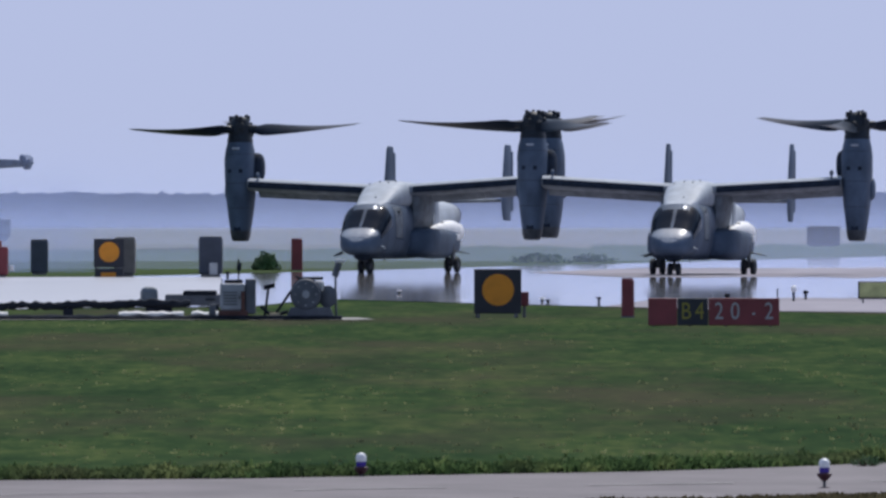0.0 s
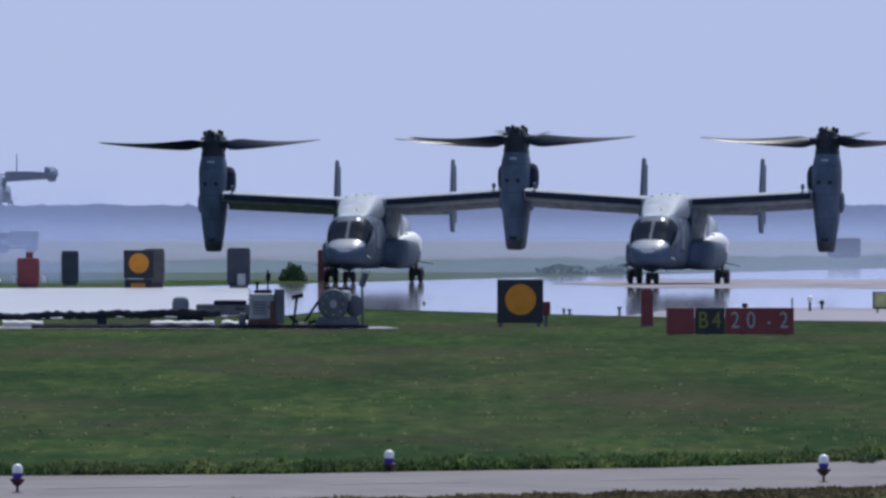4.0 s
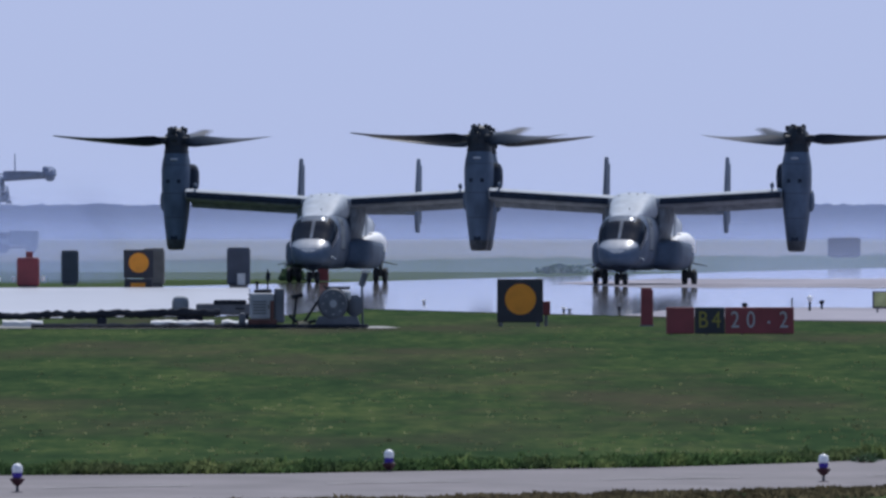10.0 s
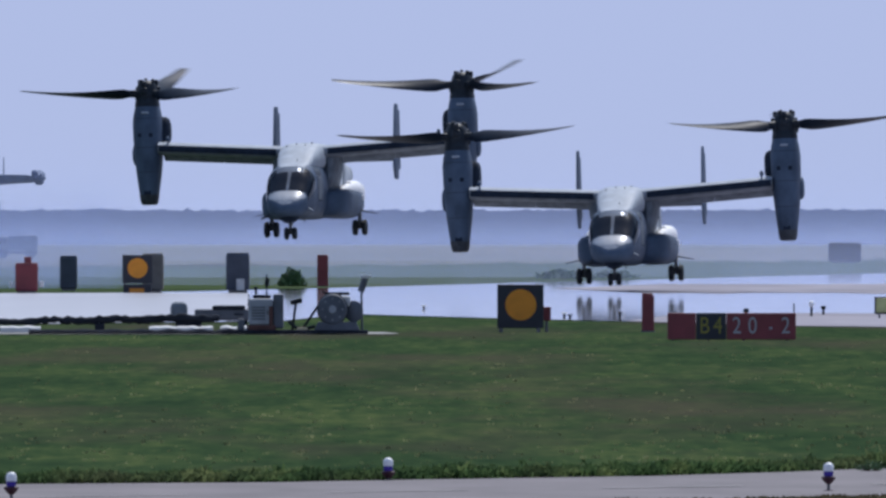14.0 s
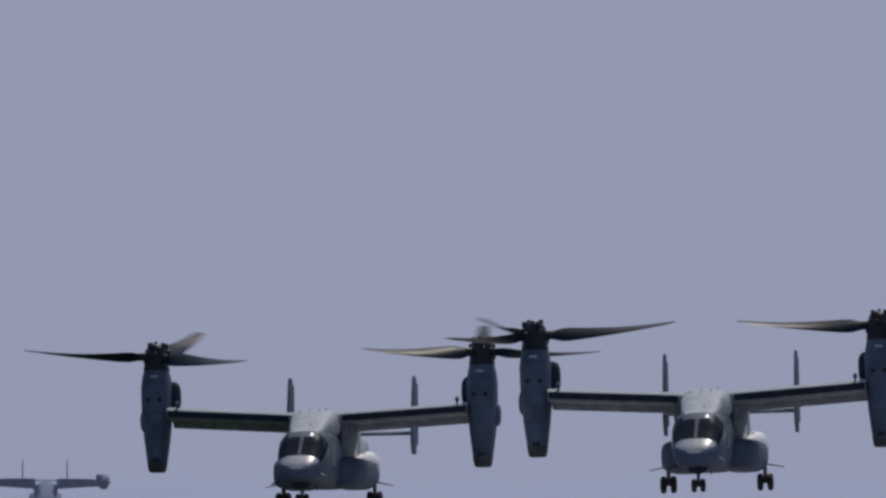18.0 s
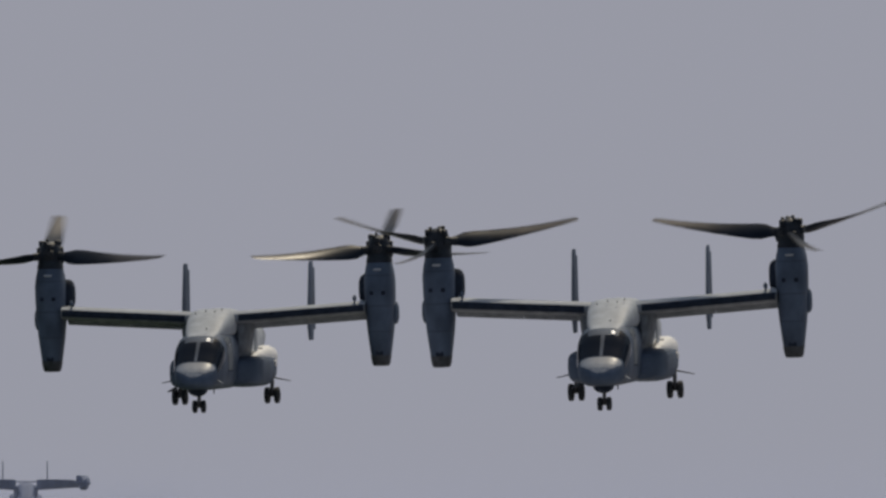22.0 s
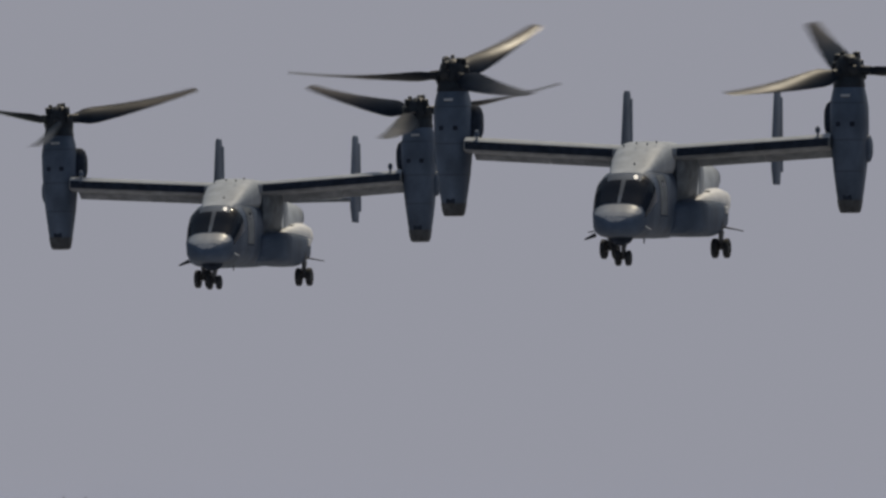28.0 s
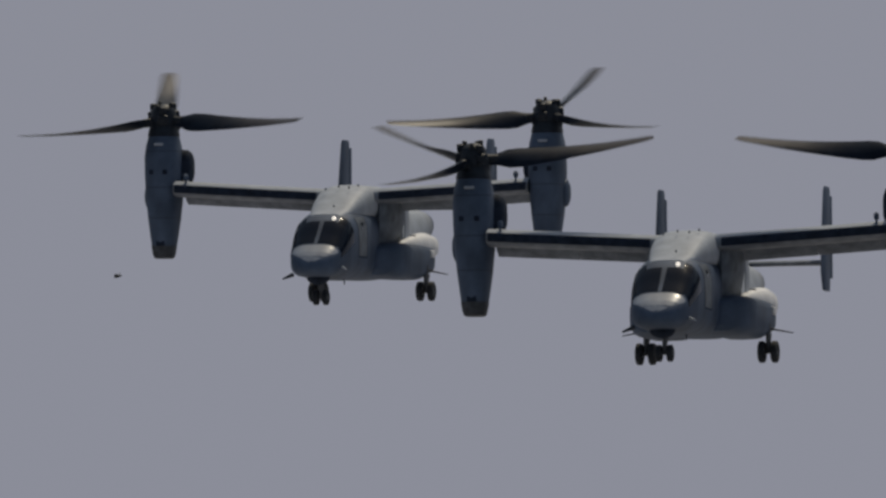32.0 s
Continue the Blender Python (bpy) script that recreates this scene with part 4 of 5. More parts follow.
SLATE = mat("slate blue casing", (0.055, 0.066, 0.095), 0.7, vary=0.2, scale=2)
SAND = mat("weathered brown shed wall", (0.05, 0.04, 0.022), 0.8, vary=0.15, scale=0.6)


def casing(name, label, category, at, size, material, extra=()):
    root = thing(name, label, category, "", at)
    w, d, h = size
    part("body", box(bmesh.new(), (0, 0, h * 0.54), (w, d, h * 0.92), 0.06), material, root)
    part("roof", box(bmesh.new(), (0, 0, h * 1.0), (w * 0.92, d * 0.92, h * 0.08), 0.03), material, root)
    part("base", box(bmesh.new(), (0, 0, h * 0.045), (w * 0.8, d * 0.8, h * 0.09)), LEG, root)
    for (n, c, s, m) in extra:
        part(n, box(bmesh.new(), c, s, 0.02), m, root)
    return root


casing("winch_housing", "dark olive housing behind the marker board", "machine housing", pose(-12.4, 519, 0), (0.9, 1.2, 1.62), OLIVE)
casing("cabinet", "dark slate cabinet with white lower panel beside the runway", "cabinet", pose(-8.75, 518, 0), (1.0, 0.8, 1.65), SLATE,
       (("panel", (0.12, -0.41, 0.35), (0.34, 0.04, 0.5), PALE),))
casing("fuel_cabinet", "dull red cabinet with white lamps at its sides", "cabinet", pose(-17.6, 513, 0), (0.95, 0.7, 1.25), RED,
       (("lamp", (-0.62, 0, 0.36), (0.18, 0.2, 0.24), LAMP_WHITE), ("lamp", (0.64, 0, 0.4), (0.16, 0.2, 0.22), LAMP_WHITE), ("vent", (0.05, 0, 1.4), (0.3, 0.3, 0.3), RED)))
casing("slate_cabinet", "slate blue cabinet on the far grass", "cabinet", pose(-16.35, 530, 0), (0.75, 0.7, 1.5), SLATE)
red_box(pose(-5.6, 566, 0), 0.52, 1.42, "upright red marker box across the runway")
casing("storage_shed", "weathered brown flat-roofed shed in the far field", "shed", pose(29.9, 900, 0.0), (2.4, 1.8, 1.45), SAND)




def far_truck(at):
    root = thing("utility_truck", "distant dull blue utility truck beyond the runway", "truck", "", at)
    blue, dark = mat("dull blue truck paint", (0.1, 0.13, 0.21), 0.5, vary=0.15, scale=1.5), GLASS
    body = part("body", box(bmesh.new(), (0.5, 0, 1.3), (2.4, 1.9, 1.3), 0.12), blue, root, "dull blue box body")
    part("rear_door", box(bmesh.new(), (0.5, -0.96, 1.3), (1.0, 0.03, 1.1), 0.02), blue, body)
    cab = part("cab", box(bmesh.new(), (-1.25, 0, 1.15), (1.1, 1.8, 1.4), 0.2), blue, root)
    part("windshield", box(bmesh.new(), (-1.2, -0.91, 1.5), (0.8, 0.04, 0.5), 0.02), dark, cab, "dark side window")
    part("chassis", box(bmesh.new(), (0, 0, 0.5), (3.4, 1.2, 0.2), 0.04), DARKM, root)
    for x in (-1.2, 1.1):
        for y in (-0.8, 0.8):
            part("wheel", rod(bmesh.new(), (x, y - 0.12, 0.42), (x, y + 0.12, 0.42), 0.42, n=16), TYRE, root)
    return root


far_truck(pose(-35.5, 1010, 0.0))


# ---- plants ----
LEAF = mat("green shrub leaves", (0.075, 0.15, 0.055), 0.7, vary=0.4, scale=1.5, fine=8)
BARK = mat("shrub twigs", (0.08, 0.06, 0.04), 0.9)


def leaf_cloud(rng, centre, size, count, leaf):
    bm = bmesh.new()
    for _ in range(count):
        while True:
            p = Vector((rng.uniform(-1, 1), rng.uniform(-1, 1), rng.uniform(0, 1)))
            if p.length < 1 and p.length > 0.35:
                break
        p = Vector((p.x * size[0], p.y * size[1], p.z * size[2])) * (0.85 + 0.3 * noise.noise(p * 2.3)) + Vector(centre)
        q = Euler((rng.uniform(0, 6), rng.uniform(0, 6), rng.uniform(0, 6))).to_matrix()
        s = leaf * rng.uniform(0.6, 1.3)
        vs = [bm.verts.new(p + q @ Vector(c) * s) for c in ((-0.5, 0, 0), (0, -0.25, 0.08), (0.5, 0, 0), (0, 0.25, 0.08))]
        bm.faces.new(vs)
    return bm


def shrub(at, size, label, seed, count=500):
    rng = random.Random(seed)
    root = thing("shrub", label, "shrub", "shrubs", at)
    bm = bmesh.new()
    for k in range(5):
        rod(bm, (0.05 * k - 0.1, 0, 0), (size[0] * rng.uniform(-0.6, 0.6), size[1] * rng.uniform(-0.6, 0.6), size[2] * 0.7), 0.02, 0.006, 5)
    part("trunk", bm, BARK, root)
    part("crown", leaf_cloud(rng, (0, 0, 0.03), size, count, min(size) * 0.3), LEAF, root)
    return root


shrub(pose(-7.05, 568, 0), (0.74, 0.6, 0.9), "round green shrub at the runway's far edge", 1, 1400)
shrub(pose(6.4, 640, 0), (1.9, 1.0, 0.6), "low dark green bush on the far grass", 2)
shrub(pose(9.2, 650, 0), (1.5, 0.9, 0.5), "low dark green bush on the far grass", 3)

# ---- far hut with two masts ----
hut = thing("radio_hut", "tall dark hut with two thin masts far across the airfield", "hut", at=pose(-76.3, 1545, -0.9))
slab("wall", (-1.5, -1.5, 0), (1.5, 1.5, 7.6), SLATE, hut, "", 0.06)
slab("roof", (-1.65, -1.65, 7.6), (1.65, 1.65, 8.0), SLATE, hut, "", 0.05)
slab("door", (-0.45, -1.54, 0.02), (0.45, -1.49, 2.1), LEG, hut, "", 0.02)
for x in (-1.4, 1.4):
    part("mast", rod(bmesh.new(), (x, 0, 8.0), (x, 0, 10.4), 0.12, 0.05), SLATE, hut)

# ---- small lights and cones near the runway edge ----
for x, y, h, m, lab in ((9.3, 372, 0.36, DARKM, "dark short edge light post"), (11.7, 385, 0.5, LAMP_WHITE, "white-topped runway edge light"), (12.3, 392, 0.3, DARKM, "dark runway edge light"),
                        (3.85, 384, 0.14, LAMP_WHITE, "low white runway light"), (4.0, 381, 0.1, DARKM, "low dark runway light"), (5.6, 383, 0.16, DARKM, "low dark runway light"), (-0.65, 420, 0.12, LAMP_WHITE, "low white runway light"),
                        (-19.4, 512, 0.42, LAMP_WHITE, "white-topped runway edge light"), (-18.85, 513, 0.4, LAMP_WHITE, "white-topped runway edge light")):
    root = thing("runway_light", lab, "runway light", "runway lights", pose(x, y, 0.02))
    part("stem", rod(bmesh.new(), (0, 0, 0), (0, 0, h * 0.7), 0.04), DARKM, root)
    bm = loft([[(a, b, z * h) for a, b in oval(10, r, r)] for z, r in ((0.6, 0.05), (0.7, 0.09), (0.9, 0.09), (1.0, 0.03))])
    part("head", smooth(bm), m, root)
yb = thing("yellow_sign", "pale yellow-green sign board with a dark frame", "sign", at=pose(14.0, 378, 0.0))
part("board", box(bmesh.new(), (0, 0, 0.42), (1.0, 0.16, 0.44), 0.02), mat("faded yellow-green", (0.42, 0.44, 0.2), 0.6), yb)
part("frame", box(bmesh.new(), (0, 0.03, 0.42), (1.1, 0.12, 0.54), 0.02), BLACK, yb)
for x in (-0.4, 0.4):
    part("leg", box(bmesh.new(), (x, 0, 0.09), (0.06, 0.06, 0.18)), LEG, yb)


# ---- grass blades ----
def tufts(name, label, material, places, height, seed, wide=0.012, blades=5):
    """Tufts of thin leaning blades at the places (rows of x, y, size)."""
    rng = np.random.default_rng(seed)
    x, y, size = (np.repeat(c, blades) for c in np.asarray(places).T)
    n = len(x)
    a, off = rng.uniform(0, 6.28, n), rng.uniform(0, 0.1, n) * size
    x, y = x + off * np.cos(a), y + off * np.sin(a)
    h, w = height * size * rng.uniform(0.5, 1.15, n), wide * size + 0.006
    lx, ly = rng.normal(0, 0.42, n) * h, rng.normal(0, 0.42, n) * h
    dx, dy, zero = w * np.cos(a * 3), w * np.sin(a * 3), np.zeros(n)
    verts = np.stack([np.stack(c, 1) for c in ((x - dx, y - dy, zero), (x + dx, y + dy, zero), (x + lx * 0.4 + dx * 0.8, y + ly * 0.4 + dy * 0.8, h * 0.62),
                                               (x + lx * 0.4 - dx * 0.8, y + ly * 0.4 - dy * 0.8, h * 0.62), (x + lx, y + ly, h))], 1).reshape(-1, 3)
    k = np.arange(n)[:, None] * 5
    faces = (k + np.array((0, 1, 2, 0, 2, 3, 3, 2, 4))).reshape(-1, 3)
    me = bpy.data.meshes.new(name)
    me.from_pydata(verts.tolist(), [], faces.tolist())
    me.materials.append(material)
    return tagged(new(name, me), label, "grass", "", "stuff")


TUFT = grass_mat("fresh grass blades", (0.036, 0.064, 0.03), (0.06, 0.105, 0.04), (0.15, 0.19, 0.072), (0.13, 0.11, 0.066), True)
rng = np.random.default_rng(7)
places = []
for _ in range(16000):                         # verge beyond the service road, in clumps
    x = rng.uniform(-7.5, 8.5)
    back = abs(rng.normal(0, 2.2))
    y = float(np.interp(x, (-8, -4.8, -1.9, -0.5, 2.5, 4.2, 5.4, 10), (138.7, 139.9, 140.8, 142.1, 144.3, 146.7, 149.0, 156.1))) + back
    clump = noise.noise((x * 2.1, back * 0.7, 0)) + 0.6 * noise.noise((x * 5.3, back * 1.7, 4))
    if clump > -0.25:
        places.append((x, y, rng.uniform(0.5, 1.0) * (1.15 if back < 2.0 else 0.7) * (0.75 + 0.9 * max(0, clump))))
tufts("verge_grass", "rough green grass clumps along the far side of the road", TUFT, places, 0.12, 1, 0.02)
u, v = rng.uniform(0, 1, 1500), rng.uniform(-1, 1, 1500)
d = 1 / (u / 146 + (1 - u) / 331)
x = v * (d * 0.041 + 1.5) - d * 0.003
keep = d > 143.2 + 0.9 * x
places = [(p, q, (0.45 + 0.75 * r) * (0.8 + 0.7 * noise.noise((p * 0.5, q * 0.05, 0)))) for p, q, r in zip(x[keep], d[keep], rng.uniform(0, 1, int(keep.sum())))]
tufts("field_grass", "pale seed heads standing in the mown grass", grass_mat("pale grass tips", (0.1, 0.12, 0.06), (0.15, 0.18, 0.085), (0.22, 0.24, 0.12), (0.19, 0.17, 0.11), True), places, 0.045, 2, 0.014, 4)
places = []
for _ in range(9000):                          # near verge
    x = rng.uniform(-6, 8.5)
    y = 128.8 + 0.95 * x - abs(rng.normal(0, 1.8)) - 0.1
    clump = noise.noise((x * 2.3, y * 0.5, 8))
    if clump > -0.3:
        places.append((x, y, rng.uniform(0.4, 1.0) * (0.8 + 0.7 * max(0, clump))))
tufts("near_verge_grass", "dry uneven grass along the near side of the road", grass_mat("dry grass blades", (0.055, 0.047, 0.03), (0.1, 0.085, 0.05), (0.17, 0.15, 0.09), (0.12, 0.09, 0.06), True), places, 0.075, 3, 0.018)
shrub(pose(2.53, 145.3, 0), (0.16, 0.14, 0.17), "small dark tuft beside the road", 5, 260)
shrub(pose(5.15, 147.0, 0), (0.22, 0.16, 0.13), "small dark tuft beside the road", 6, 260)

# ---- bird ----
FEATHER = mat("dark bird feathers", (0.03, 0.028, 0.026), 0.7)
bird = thing("bird", "small dark bird in flight", "bird", at=pose(-20, 300, 30))
part("body", smooth(loft([[(a, y, b) for a, b in oval(10, r, r)] for y, r in ((-0.1, 0.008), (-0.07, 0.025), (0.0, 0.032), (0.06, 0.02), (0.13, 0.008))])), FEATHER, bird)
for s in (-1, 1):
    bm = loft([[(s * x, y + a * c, z + b * 0.006) for a, b in oval(8, 0.5, 1)] for x, y, z, c in ((0.02, 0, 0.01, 0.09), (0.09, -0.01, 0.05, 0.08), (0.17, 0.03, 0.07, 0.02))])
    part("wing", smooth(bm), FEATHER, bird)

# ---- aircraft ----
plane_a, rotors_a = aircraft("grey twin-rotor tiltrotor aircraft with upright nacelles and lowered wheels")
plane_b = copy_thing(plane_a, pose(9, 540, 0))
rotors_b = [o for o in plane_b.children if o.name.startswith("rotor") and "mast" not in o.name]
plane_c = copy_thing(plane_a, pose(-56.5, 1450, 5.3))
rotors_c = [o for o in plane_c.children if o.name.startswith("rotor") and "mast" not in o.name]
gears = [next(o for o in p.children if o.name.startswith("nose_gear")) for p in (plane_a, plane_b)]
main_gears = [[o for o in p.children if o.name.startswith("main_gear")] for p in (plane_a, plane_b)]
blades_c = [(b, 180 if o.location.x > 0 else 0, k) for o in rotors_c for k, b in enumerate(o.children)]
nacelles_c = [o for o in plane_c.children if o.name.startswith("nacelle")]
HAZED_PAINT = mat("haze-tinted blue-grey paint", (0.13, 0.165, 0.26), 0.7, gloss=0.2, vary=0.2, scale=1.5)
for ob in plane_c.children_recursive:          # distance haze put into the airframe's colour
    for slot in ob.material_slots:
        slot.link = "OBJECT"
        slot.material = HAZED_PAINT
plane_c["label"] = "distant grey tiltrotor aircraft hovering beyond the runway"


def stand(x, y, z, yaw, pitch, roll):
    return Matrix.Translation((x, y, z)) @ Matrix.Rotation(radians(-yaw), 4, "Z") @ Matrix.Rotation(radians(pitch), 4, "X") @ Matrix.Rotation(radians(roll), 4, "Y")


MARKS = (0, 1, 2, 3, 6, 7, 8, 9, 10, 11, 12, 13, 16, 17, 18, 19, 20, 21, 22, 23, 24, 27, 28, 29, 30, 31, 32)


def swing(t):
    """Tilt of the distant aircraft's nacelles, forward at first, then upright."""
    return Matrix.Translation((0, -1.6, 4.1)) @ Matrix.Rotation(radians(float(np.interp(t, (0, 22, 26.5, 32), (86, 84, 6, 2)))), 4, "X") @ Matrix.Translation((0, 1.6, -4.1))


def spin(rotor, phases, sense, leans, sides):
    """Keys a rotor's turning, about 397 turns a minute, through the blade angle that it has at each mark."""
    base = rotor.location.copy()
    def lean(t):
        over, side = (radians(float(np.interp(t, (0, 11, 16, 17, 18, 19, 20, 21, 22, 24, 28, 32), v))) for v in (leans, sides))
        return Matrix.Translation(base) @ Matrix.Rotation(over, 4, "X") @ Matrix.Rotation(side, 4, "Y")
    rows, angle = [], phases[0]
    for k in range(len(MARKS) - 1):
        n = (MARKS[k + 1] - MARKS[k]) * FPS
        want = 79.4 * n * sense
        step = (phases[k + 1] - angle - want) % 120
        if step > 60:
            step -= 120
        total = want + step
        for i in range(n):
            rows.append((MARKS[k] + i / FPS, lean(MARKS[k] + i / FPS) @ Matrix.Rotation(radians(angle + total * i / n), 4, "Z")))
        angle += total
    rows.append((MARKS[-1], lean(32) @ Matrix.Rotation(radians(angle), 4, "Z")))
    walk(rotor, rows)


LEAN_A = (3.9, 3.9, 10, 10, 10, 11, 12, 12, 12.8, 13.7, 15.5, 15.3)
LEAN_B = (3.9, 3.9, 4.2, 5, 7, 7.5, 8.6, 9.8, 11.2, 12.8, 15.2, 14.5)

CONE_A = ((0, -1.9), (8, -1.9), (10, -1.0), (12, 0.5), (13, 0), (15.5, 2.4), (16.2, 2.4), (17, 0.3), (18, 0), (32, 0))     # degrees over the usual bend
CONE_B = ((0, -1.9), (8, -1.9), (10, -1.0), (12, 0.6), (13.5, 0), (16, -0.8), (17, 0.8), (18, 0), (32, 0))
SIDE_A = (0, 0, 0, 2.2, 2.5, 2.4, 0.4, 0, 0, 0, 0, 0)              # degrees by which the discs dip to the aircraft's left
SIDE_B = (0, 0, 0, -1.5, 0, 0, 0, 0, 0, 0, 0, 0)


def motions():
    walk(plane_a, [(t, stand(*p)) for t, *p in (
        (0, -0.64, 546.12, 0.02, 14.98, -1.60, -0.65), (0.5, -1.29, 547.75, 0.02, 13.26, -1.60, -0.48), (1, -1.85, 549.37, 0.02, 11.70, -1.60, -0.35),
        (1.5, -2.32, 550.98, 0.02, 10.46, -1.60, -0.35), (2, -2.58, 553.15, 0.02, 9.58, -1.60, -0.37), (2.5, -2.79, 556.18, 0.02, 8.99, -1.60, -0.37),
        (3, -2.94, 558.37, 0.02, 8.57, -1.60, -0.43), (3.5, -3.15, 559.49, 0.02, 8.24, -1.60, -0.53), (5.5, -3.76, 559.36, 0.02, 8.38, -1.60, -0.42),
        (6, -3.92, 558.71, 0.02, 8.34, -1.60, -0.39), (6.5, -4.07, 558.02, 0.02, 8.29, -1.60, -0.38), (7, -4.20, 557.31, 0.02, 8.23, -1.60, -0.38),
        (7.5, -4.32, 556.59, 0.02, 8.16, -1.60, -0.40), (8, -4.47, 555.87, 0.02, 8.08, -1.60, -0.41), (8.5, -4.56, 555.14, 0.02, 8.03, -1.60, -0.34),
        (9, -4.70, 554.35, 0.02, 7.98, -1.60, -0.21), (9.5, -4.83, 553.49, 0.02, 7.93, -1.60, -0.03), (10, -4.95, 552.52, 0.02, 7.90, -1.60, 0.13),
        (10.5, -5.10, 551.41, 0.02, 7.89, -1.60, 0.26), (11, -5.27, 550.20, 0.11, 7.92, -1.65, 0.33), (11.5, -5.40, 548.92, 0.24, 7.97, -1.64, 0.28),
        (12, -5.53, 547.61, 0.43, 7.99, -1.29, 0.06), (12.5, -5.61, 546.31, 0.78, 7.97, -1.22, -0.28), (13, -5.67, 545.01, 1.30, 7.95, -0.70, -0.65),
        (13.5, -5.72, 543.67, 1.93, 7.91, -0.50, -1.02), (15.5, -6.42, 537.49, 3.76, 8.35, -2.55, -2.45), (16, -6.78, 536.48, 3.96, 8.28, -2.86, -2.05),
        (16.5, -7.10, 535.60, 3.86, 8.18, -3.36, -1.56), (17, -7.49, 534.85, 3.83, 8.03, -3.67, -1.15), (17.5, -7.92, 534.21, 3.67, 7.90, -2.92, -0.92),
        (18, -8.38, 533.64, 3.98, 7.92, -2.28, -0.91), (18.5, -8.74, 533.13, 4.36, 8.03, -1.87, -1.11), (19, -9.13, 532.66, 4.80, 8.20, -1.99, -1.31),
        (19.5, -9.53, 532.26, 5.13, 8.36, -2.46, -1.23), (20, -10.05, 531.86, 5.46, 8.39, -2.25, -1.07), (20.5, -10.74, 531.34, 6.06, 8.27, -0.88, -0.94),
        (21, -11.51, 530.65, 6.69, 8.03, 0.48, -0.88), (21.5, -12.10, 529.68, 7.45, 7.71, 0.94, -0.82), (22, -12.65, 528.35, 8.25, 7.39, 1.63, -0.94),
        (22.5, -13.20, 526.56, 9.00, 7.14, 2.33, -1.13), (23, -13.82, 524.27, 9.72, 7.01, 3.00, -1.32), (23.5, -14.52, 521.48, 10.34, 6.97, 2.96, -1.46),
        (24, -15.21, 518.25, 10.94, 7.01, 3.47, -1.66), (24.5, -16.05, 514.66, 11.54, 7.09, 3.89, -1.88), (26.5, -16.72, 494.61, 12.41, 8.26, 1.49, -1.11),
        (27, -16.67, 489.71, 12.69, 8.68, 0.78, -1.04), (27.5, -16.63, 484.89, 12.92, 9.12, 0.21, -0.97), (28, -16.54, 480.19, 13.23, 9.60, 0.17, -0.93),
        (28.5, -16.32, 475.59, 13.70, 10.13, 1.18, -0.80), (29, -16.01, 471.13, 14.04, 10.70, 1.84, -0.58), (29.5, -15.70, 466.78, 14.39, 11.28, 2.19, -0.28),
        (30, -15.32, 462.54, 14.68, 11.85, 2.11, -0.01), (30.5, -14.96, 458.41, 14.92, 12.27, 1.77, 0.16), (31, -14.65, 454.37, 15.18, 12.43, 1.51, 0.25),
        (31.5, -14.34, 450.46, 15.42, 12.36, 1.20, 0.19), (32, -14.09, 446.60, 15.65, 12.18, 0.86, 0.03))])
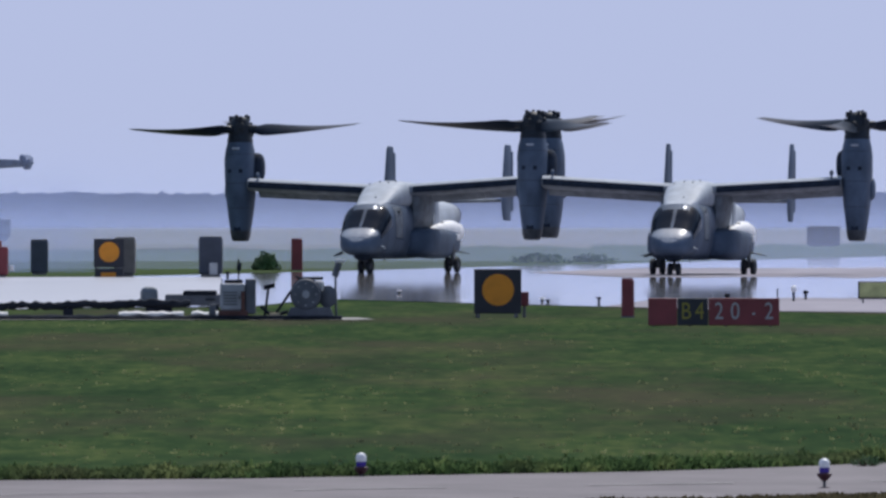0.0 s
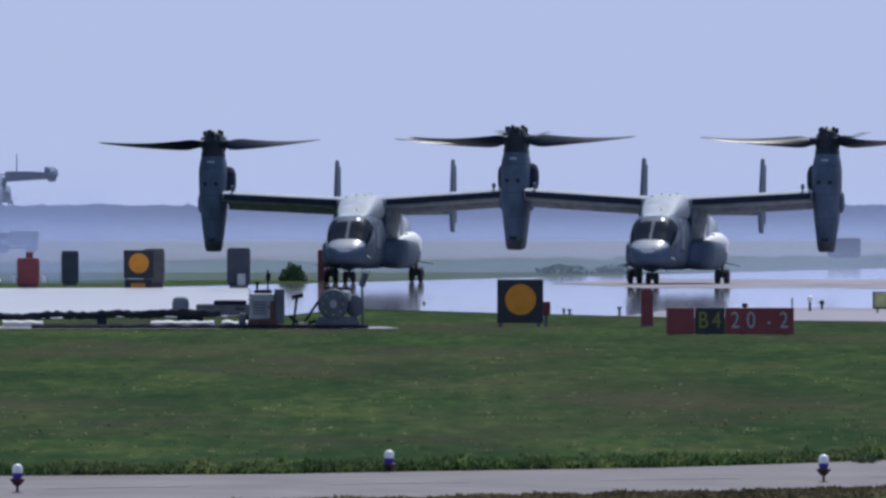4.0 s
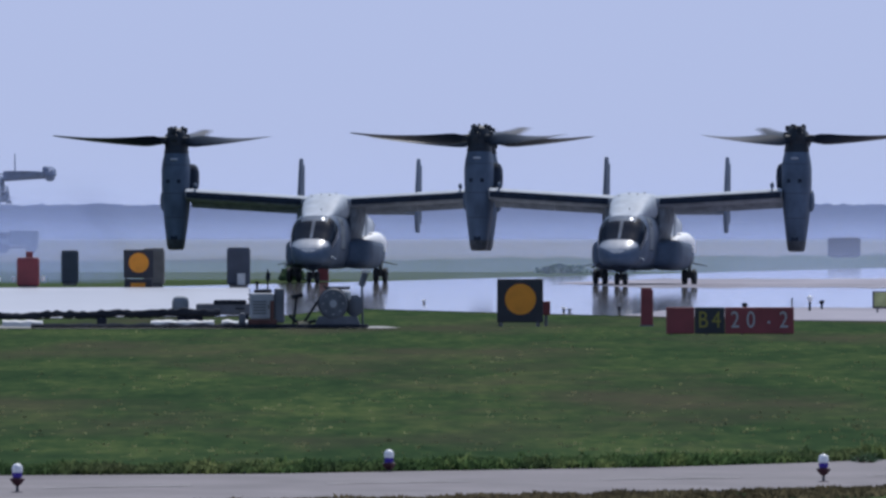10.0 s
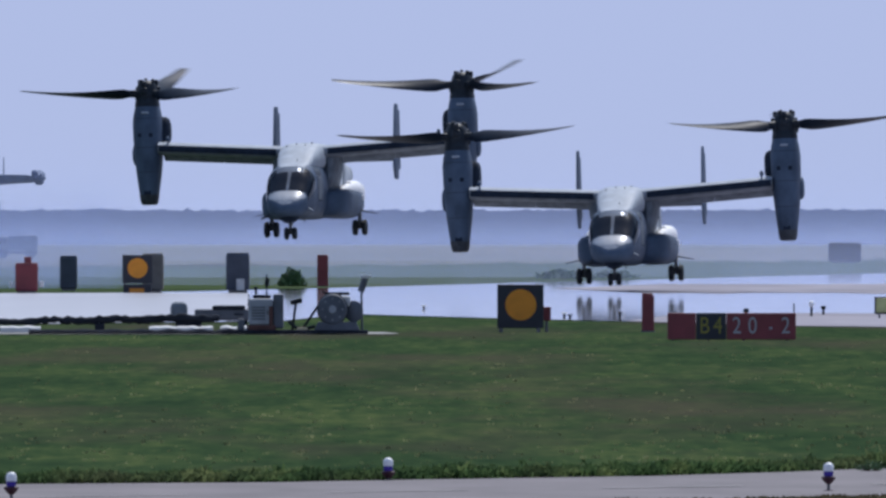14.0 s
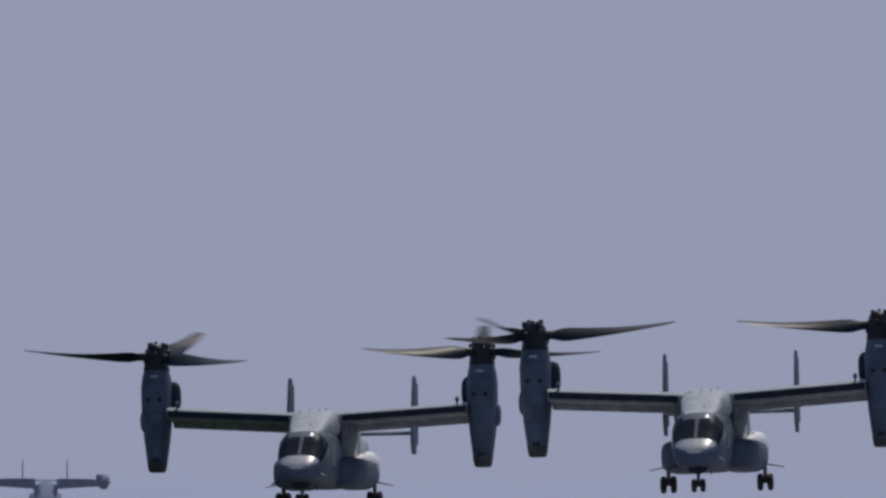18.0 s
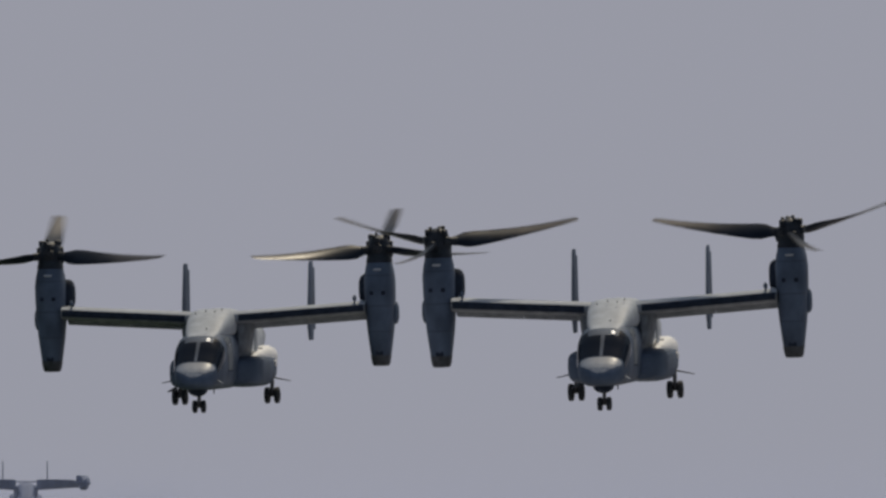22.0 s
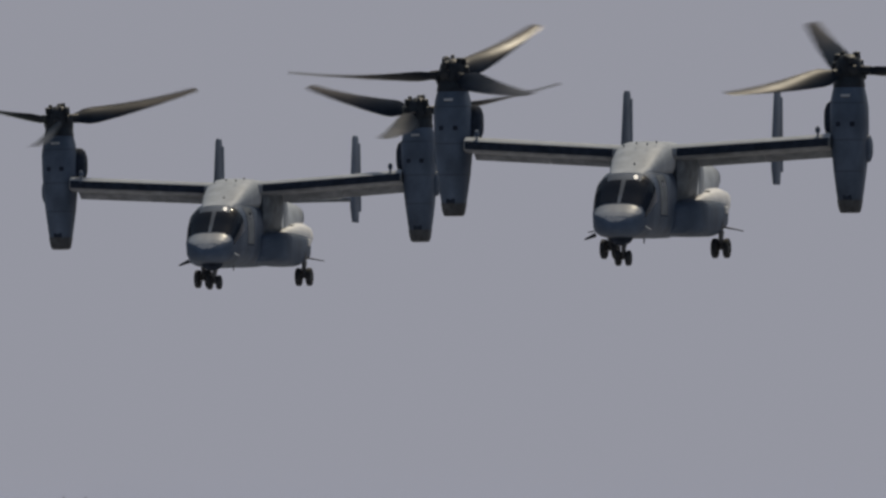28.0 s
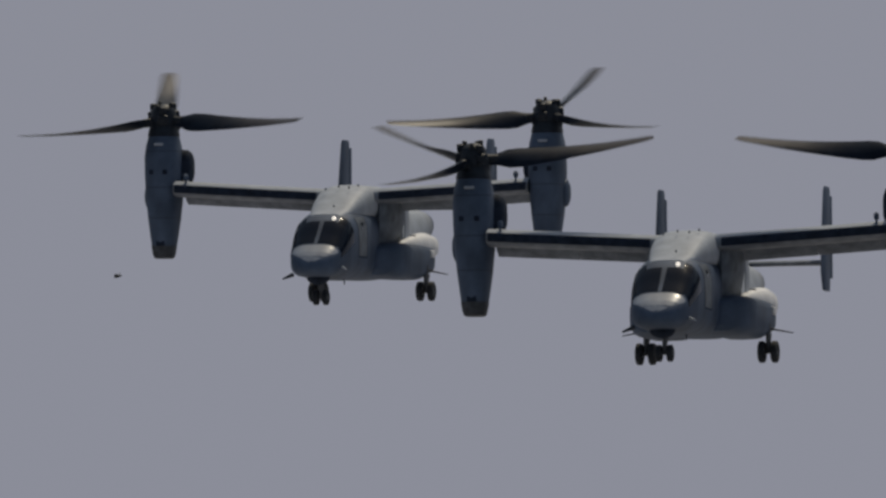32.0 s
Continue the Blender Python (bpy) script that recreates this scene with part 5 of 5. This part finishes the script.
    walk(plane_b, [(t, stand(*p)) for t, *p in (
        (0, 12.19, 531.74, 0.02, 10.82, -1.60, 0.18), (0.5, 12.07, 533.41, 0.02, 10.72, -1.60, 0.12), (1, 11.87, 535.10, 0.02, 10.61, -1.60, 0.11),
        (1.5, 11.69, 536.79, 0.02, 10.52, -1.60, 0.15), (2, 11.39, 539.08, 0.02, 10.42, -1.60, 0.24), (2.5, 11.09, 542.22, 0.02, 10.32, -1.60, 0.34),
        (3, 10.82, 544.49, 0.02, 10.23, -1.60, 0.40), (3.5, 10.64, 545.68, 0.02, 10.16, -1.60, 0.44), (5.5, 10.13, 544.95, 0.02, 9.65, -1.60, 0.07),
        (6, 9.98, 544.23, 0.02, 9.53, -1.60, 0.08), (6.5, 9.83, 543.44, 0.02, 9.41, -1.60, 0.16), (7, 9.69, 542.61, 0.02, 9.30, -1.60, 0.28),
        (7.5, 9.56, 541.74, 0.02, 9.24, -1.60, 0.37), (8, 9.36, 540.85, 0.02, 9.23, -1.60, 0.36), (8.5, 9.25, 539.91, 0.02, 9.21, -1.60, 0.32),
        (9, 9.14, 538.95, 0.02, 9.20, -1.60, 0.29), (9.5, 8.99, 537.97, 0.02, 9.12, -1.60, 0.25), (10, 8.86, 536.96, 0.02, 8.95, -1.60, 0.15),
        (10.5, 8.77, 535.92, 0.02, 8.69, -1.60, 0.02), (11, 8.62, 534.82, 0.04, 8.34, -1.53, -0.11), (11.5, 8.50, 533.61, 0.08, 7.87, -1.45, -0.24),
        (12, 8.35, 532.26, 0.09, 7.34, -1.28, -0.40), (12.5, 8.19, 530.73, 0.16, 6.78, -1.20, -0.66), (13, 8.09, 529.01, 0.34, 6.26, -1.11, -1.11),
        (13.5, 8.02, 527.10, 0.37, 5.87, -1.24, -1.65), (15.5, 8.25, 515.03, 1.86, 7.20, -0.91, -2.30), (16, 8.31, 513.09, 2.54, 7.41, -0.16, -2.07),
        (16.5, 8.39, 511.38, 3.08, 7.54, 0.32, -1.83), (17, 8.40, 509.94, 3.60, 7.50, -0.26, -1.61), (17.5, 8.23, 508.74, 4.01, 7.21, -1.52, -1.58),
        (18, 8.01, 507.69, 4.60, 6.72, -1.51, -1.65), (18.5, 7.73, 506.74, 5.27, 6.19, -0.63, -1.87), (19, 7.43, 505.83, 5.90, 5.78, 0.87, -2.10),
        (19.5, 7.11, 504.87, 6.35, 5.62, 2.37, -2.11), (20, 6.65, 503.77, 6.73, 5.76, 3.00, -1.85), (20.5, 6.05, 502.49, 7.12, 6.16, 2.97, -1.51),
        (21, 5.33, 500.95, 7.44, 6.58, 2.80, -1.30), (21.5, 4.74, 498.98, 7.78, 6.85, 2.31, -1.31), (22, 4.20, 496.42, 8.11, 7.00, 2.16, -1.50),
        (22.5, 3.56, 493.25, 8.39, 7.13, 1.82, -1.81), (23, 2.90, 489.45, 8.69, 7.31, 1.50, -1.98), (23.5, 2.22, 485.06, 9.00, 7.55, 1.02, -1.85),
        (24, 1.58, 480.27, 9.40, 7.88, 1.01, -1.58), (24.5, 0.84, 475.23, 9.88, 8.29, 1.07, -1.28), (26.5, 0.23, 452.56, 11.80, 10.38, 1.04, -1.84),
        (27, 0.04, 447.46, 12.42, 10.82, 1.35, -1.19), (27.5, -0.25, 442.50, 12.88, 11.13, 1.51, -0.57), (28, -0.52, 437.64, 13.29, 11.19, 1.49, -0.13),
        (28.5, -0.76, 432.81, 13.60, 10.99, 0.91, 0.03), (29, -0.96, 428.04, 13.81, 10.61, 0.43, 0.02), (29.5, -1.16, 423.27, 13.93, 10.14, 0.38, -0.03),
        (30, -1.29, 418.48, 13.88, 9.73, 0.62, -0.09), (30.5, -1.41, 413.69, 13.63, 9.50, 0.21, -0.22), (31, -1.56, 408.86, 13.24, 9.55, -0.34, -0.38),
        (31.5, -1.66, 403.98, 12.79, 9.80, -0.71, -0.57), (32, -1.76, 399.06, 12.29, 10.11, -0.97, -0.79))])
    walk(plane_c, [(t, stand(*p)) for t, *p in (
        (0, -55.4, 1500, 4.4, -2, 5, 0), (8, -55.8, 1500, 4.4, -2, 5, 0), (13, -56.6, 1500, 4.5, -2, 5, 0), (16, -58.2, 1500, 4.7, -3, 6, 0), (20, -59.0, 1500, 4.7, -3, 6, 0.5), (21.5, -60.6, 1500, 4.2, -3, 6, 0),
        (24.5, -61.0, 1500, 4.2, -4, 5, 0), (27, -72.2, 1500, 1.9, -6, 0, 0), (28, -76, 1500, 1.8, -8, 0, 0), (32, -86, 1500, 0.4, -8, 0, 0))])
    for nacelle in nacelles_c:
        walk(nacelle, [(t, swing(t)) for t in (0, 22, 23, 24, 25, 26.5, 32)])
    for legs, lift in zip(main_gears, (12.3, 13.3)):
        for leg in legs:
            walk(leg, [(0, pose(0, 0, 0)), (lift, pose(0, 0, 0)), (lift + 1, pose(0, 0, -0.12)), (32, pose(0, 0, -0.12))])
    for gear, lift in zip(gears, (11.8, 12.8)):
        walk(gear, [(0, pose(0, 0, -0.19)), (lift, pose(0, 0, -0.19)), (lift + 1.5, pose(0, 0, -0.35)), (32, pose(0, 0, -0.35))])
    walk(bird, [(t, pose(*p)) for t, *p in (
        (0, -46.85, 311.50, 3.91, 10, 5, -60), (28.5, -24.56, 311.50, 16.62, 10, 5, -60), (29.5, -17.85, 311.50, 17.66, 10, 5, -60),
        (30, -15.67, 311.50, 17.00, 10, 5, -60), (30.5, -13.47, 311.50, 16.19, 10, 5, -60), (31, -12.39, 311.50, 14.87, 10, 5, -110),
        (31.5, -13.81, 311.50, 13.21, 10, 5, -110), (32, -15.90, 311.50, 12.26, 10, 5, -110))])
    spin(rotors_a[0], (110, 99, 0, 101, 86, 65, 12, 3, 85, 55, 11, 86, 74, 7, 80, 19, 88, 20, 95, 40, 109, 80, 33, 105, 54, 36, 102), 1, LEAN_A, SIDE_A)
    spin(rotors_a[1], (70, 81, 60, 79, 94, 115, 48, 57, 95, 5, 49, 47, 119, 90, 97, 82, 86, 36, 90, 27, 79, 103, 27, 74, 6, 34, 84), -1, LEAN_A, SIDE_A)
    spin(rotors_b[0], (71, 4, 48, 1, 77, 45, 70, 39, 78, 118, 30, 2, 42, 76, 119, 66, 8, 70, 21, 85, 37, 5, 70, 22, 90, 69, 13), 1, LEAN_B, SIDE_B)
    spin(rotors_b[1], (25, 47, 12, 62, 0, 15, 5, 68, 113, 11, 26, 62, 46, 10, 68, 114, 58, 108, 46, 95, 23, 58, 113, 43, 94, 115, 51), -1, LEAN_B, SIDE_B)
    for rotors, cone in ((rotors_a, CONE_A), (rotors_b, CONE_B)):   # the blades bend up under load
        for rotor in rotors:
            for k, blade in enumerate(rotor.children):
                walk(blade, [(t, Matrix.Rotation(radians(120 * k), 4, "Z") @ pose(0, 0, 0, 0, -a, 0)) for t, a in cone])
    for rotor in rotors_c:
        at = Matrix.Translation(rotor.location)
        walk(rotor, [(t, swing(t) @ at) for t in (0, 22, 23, 24, 25, 26.5, 32)])
    for blade, inward, k in blades_c:          # folded along the wing, spread when the nacelles stand up
        walk(blade, [(t, pose(0, 0, 0, 0, 0, inward + (k - 1) * turn)) for t, turn in ((0, 2), (24.5, 2), (25.3, 65), (26.2, 120), (32, 120))])


motions()
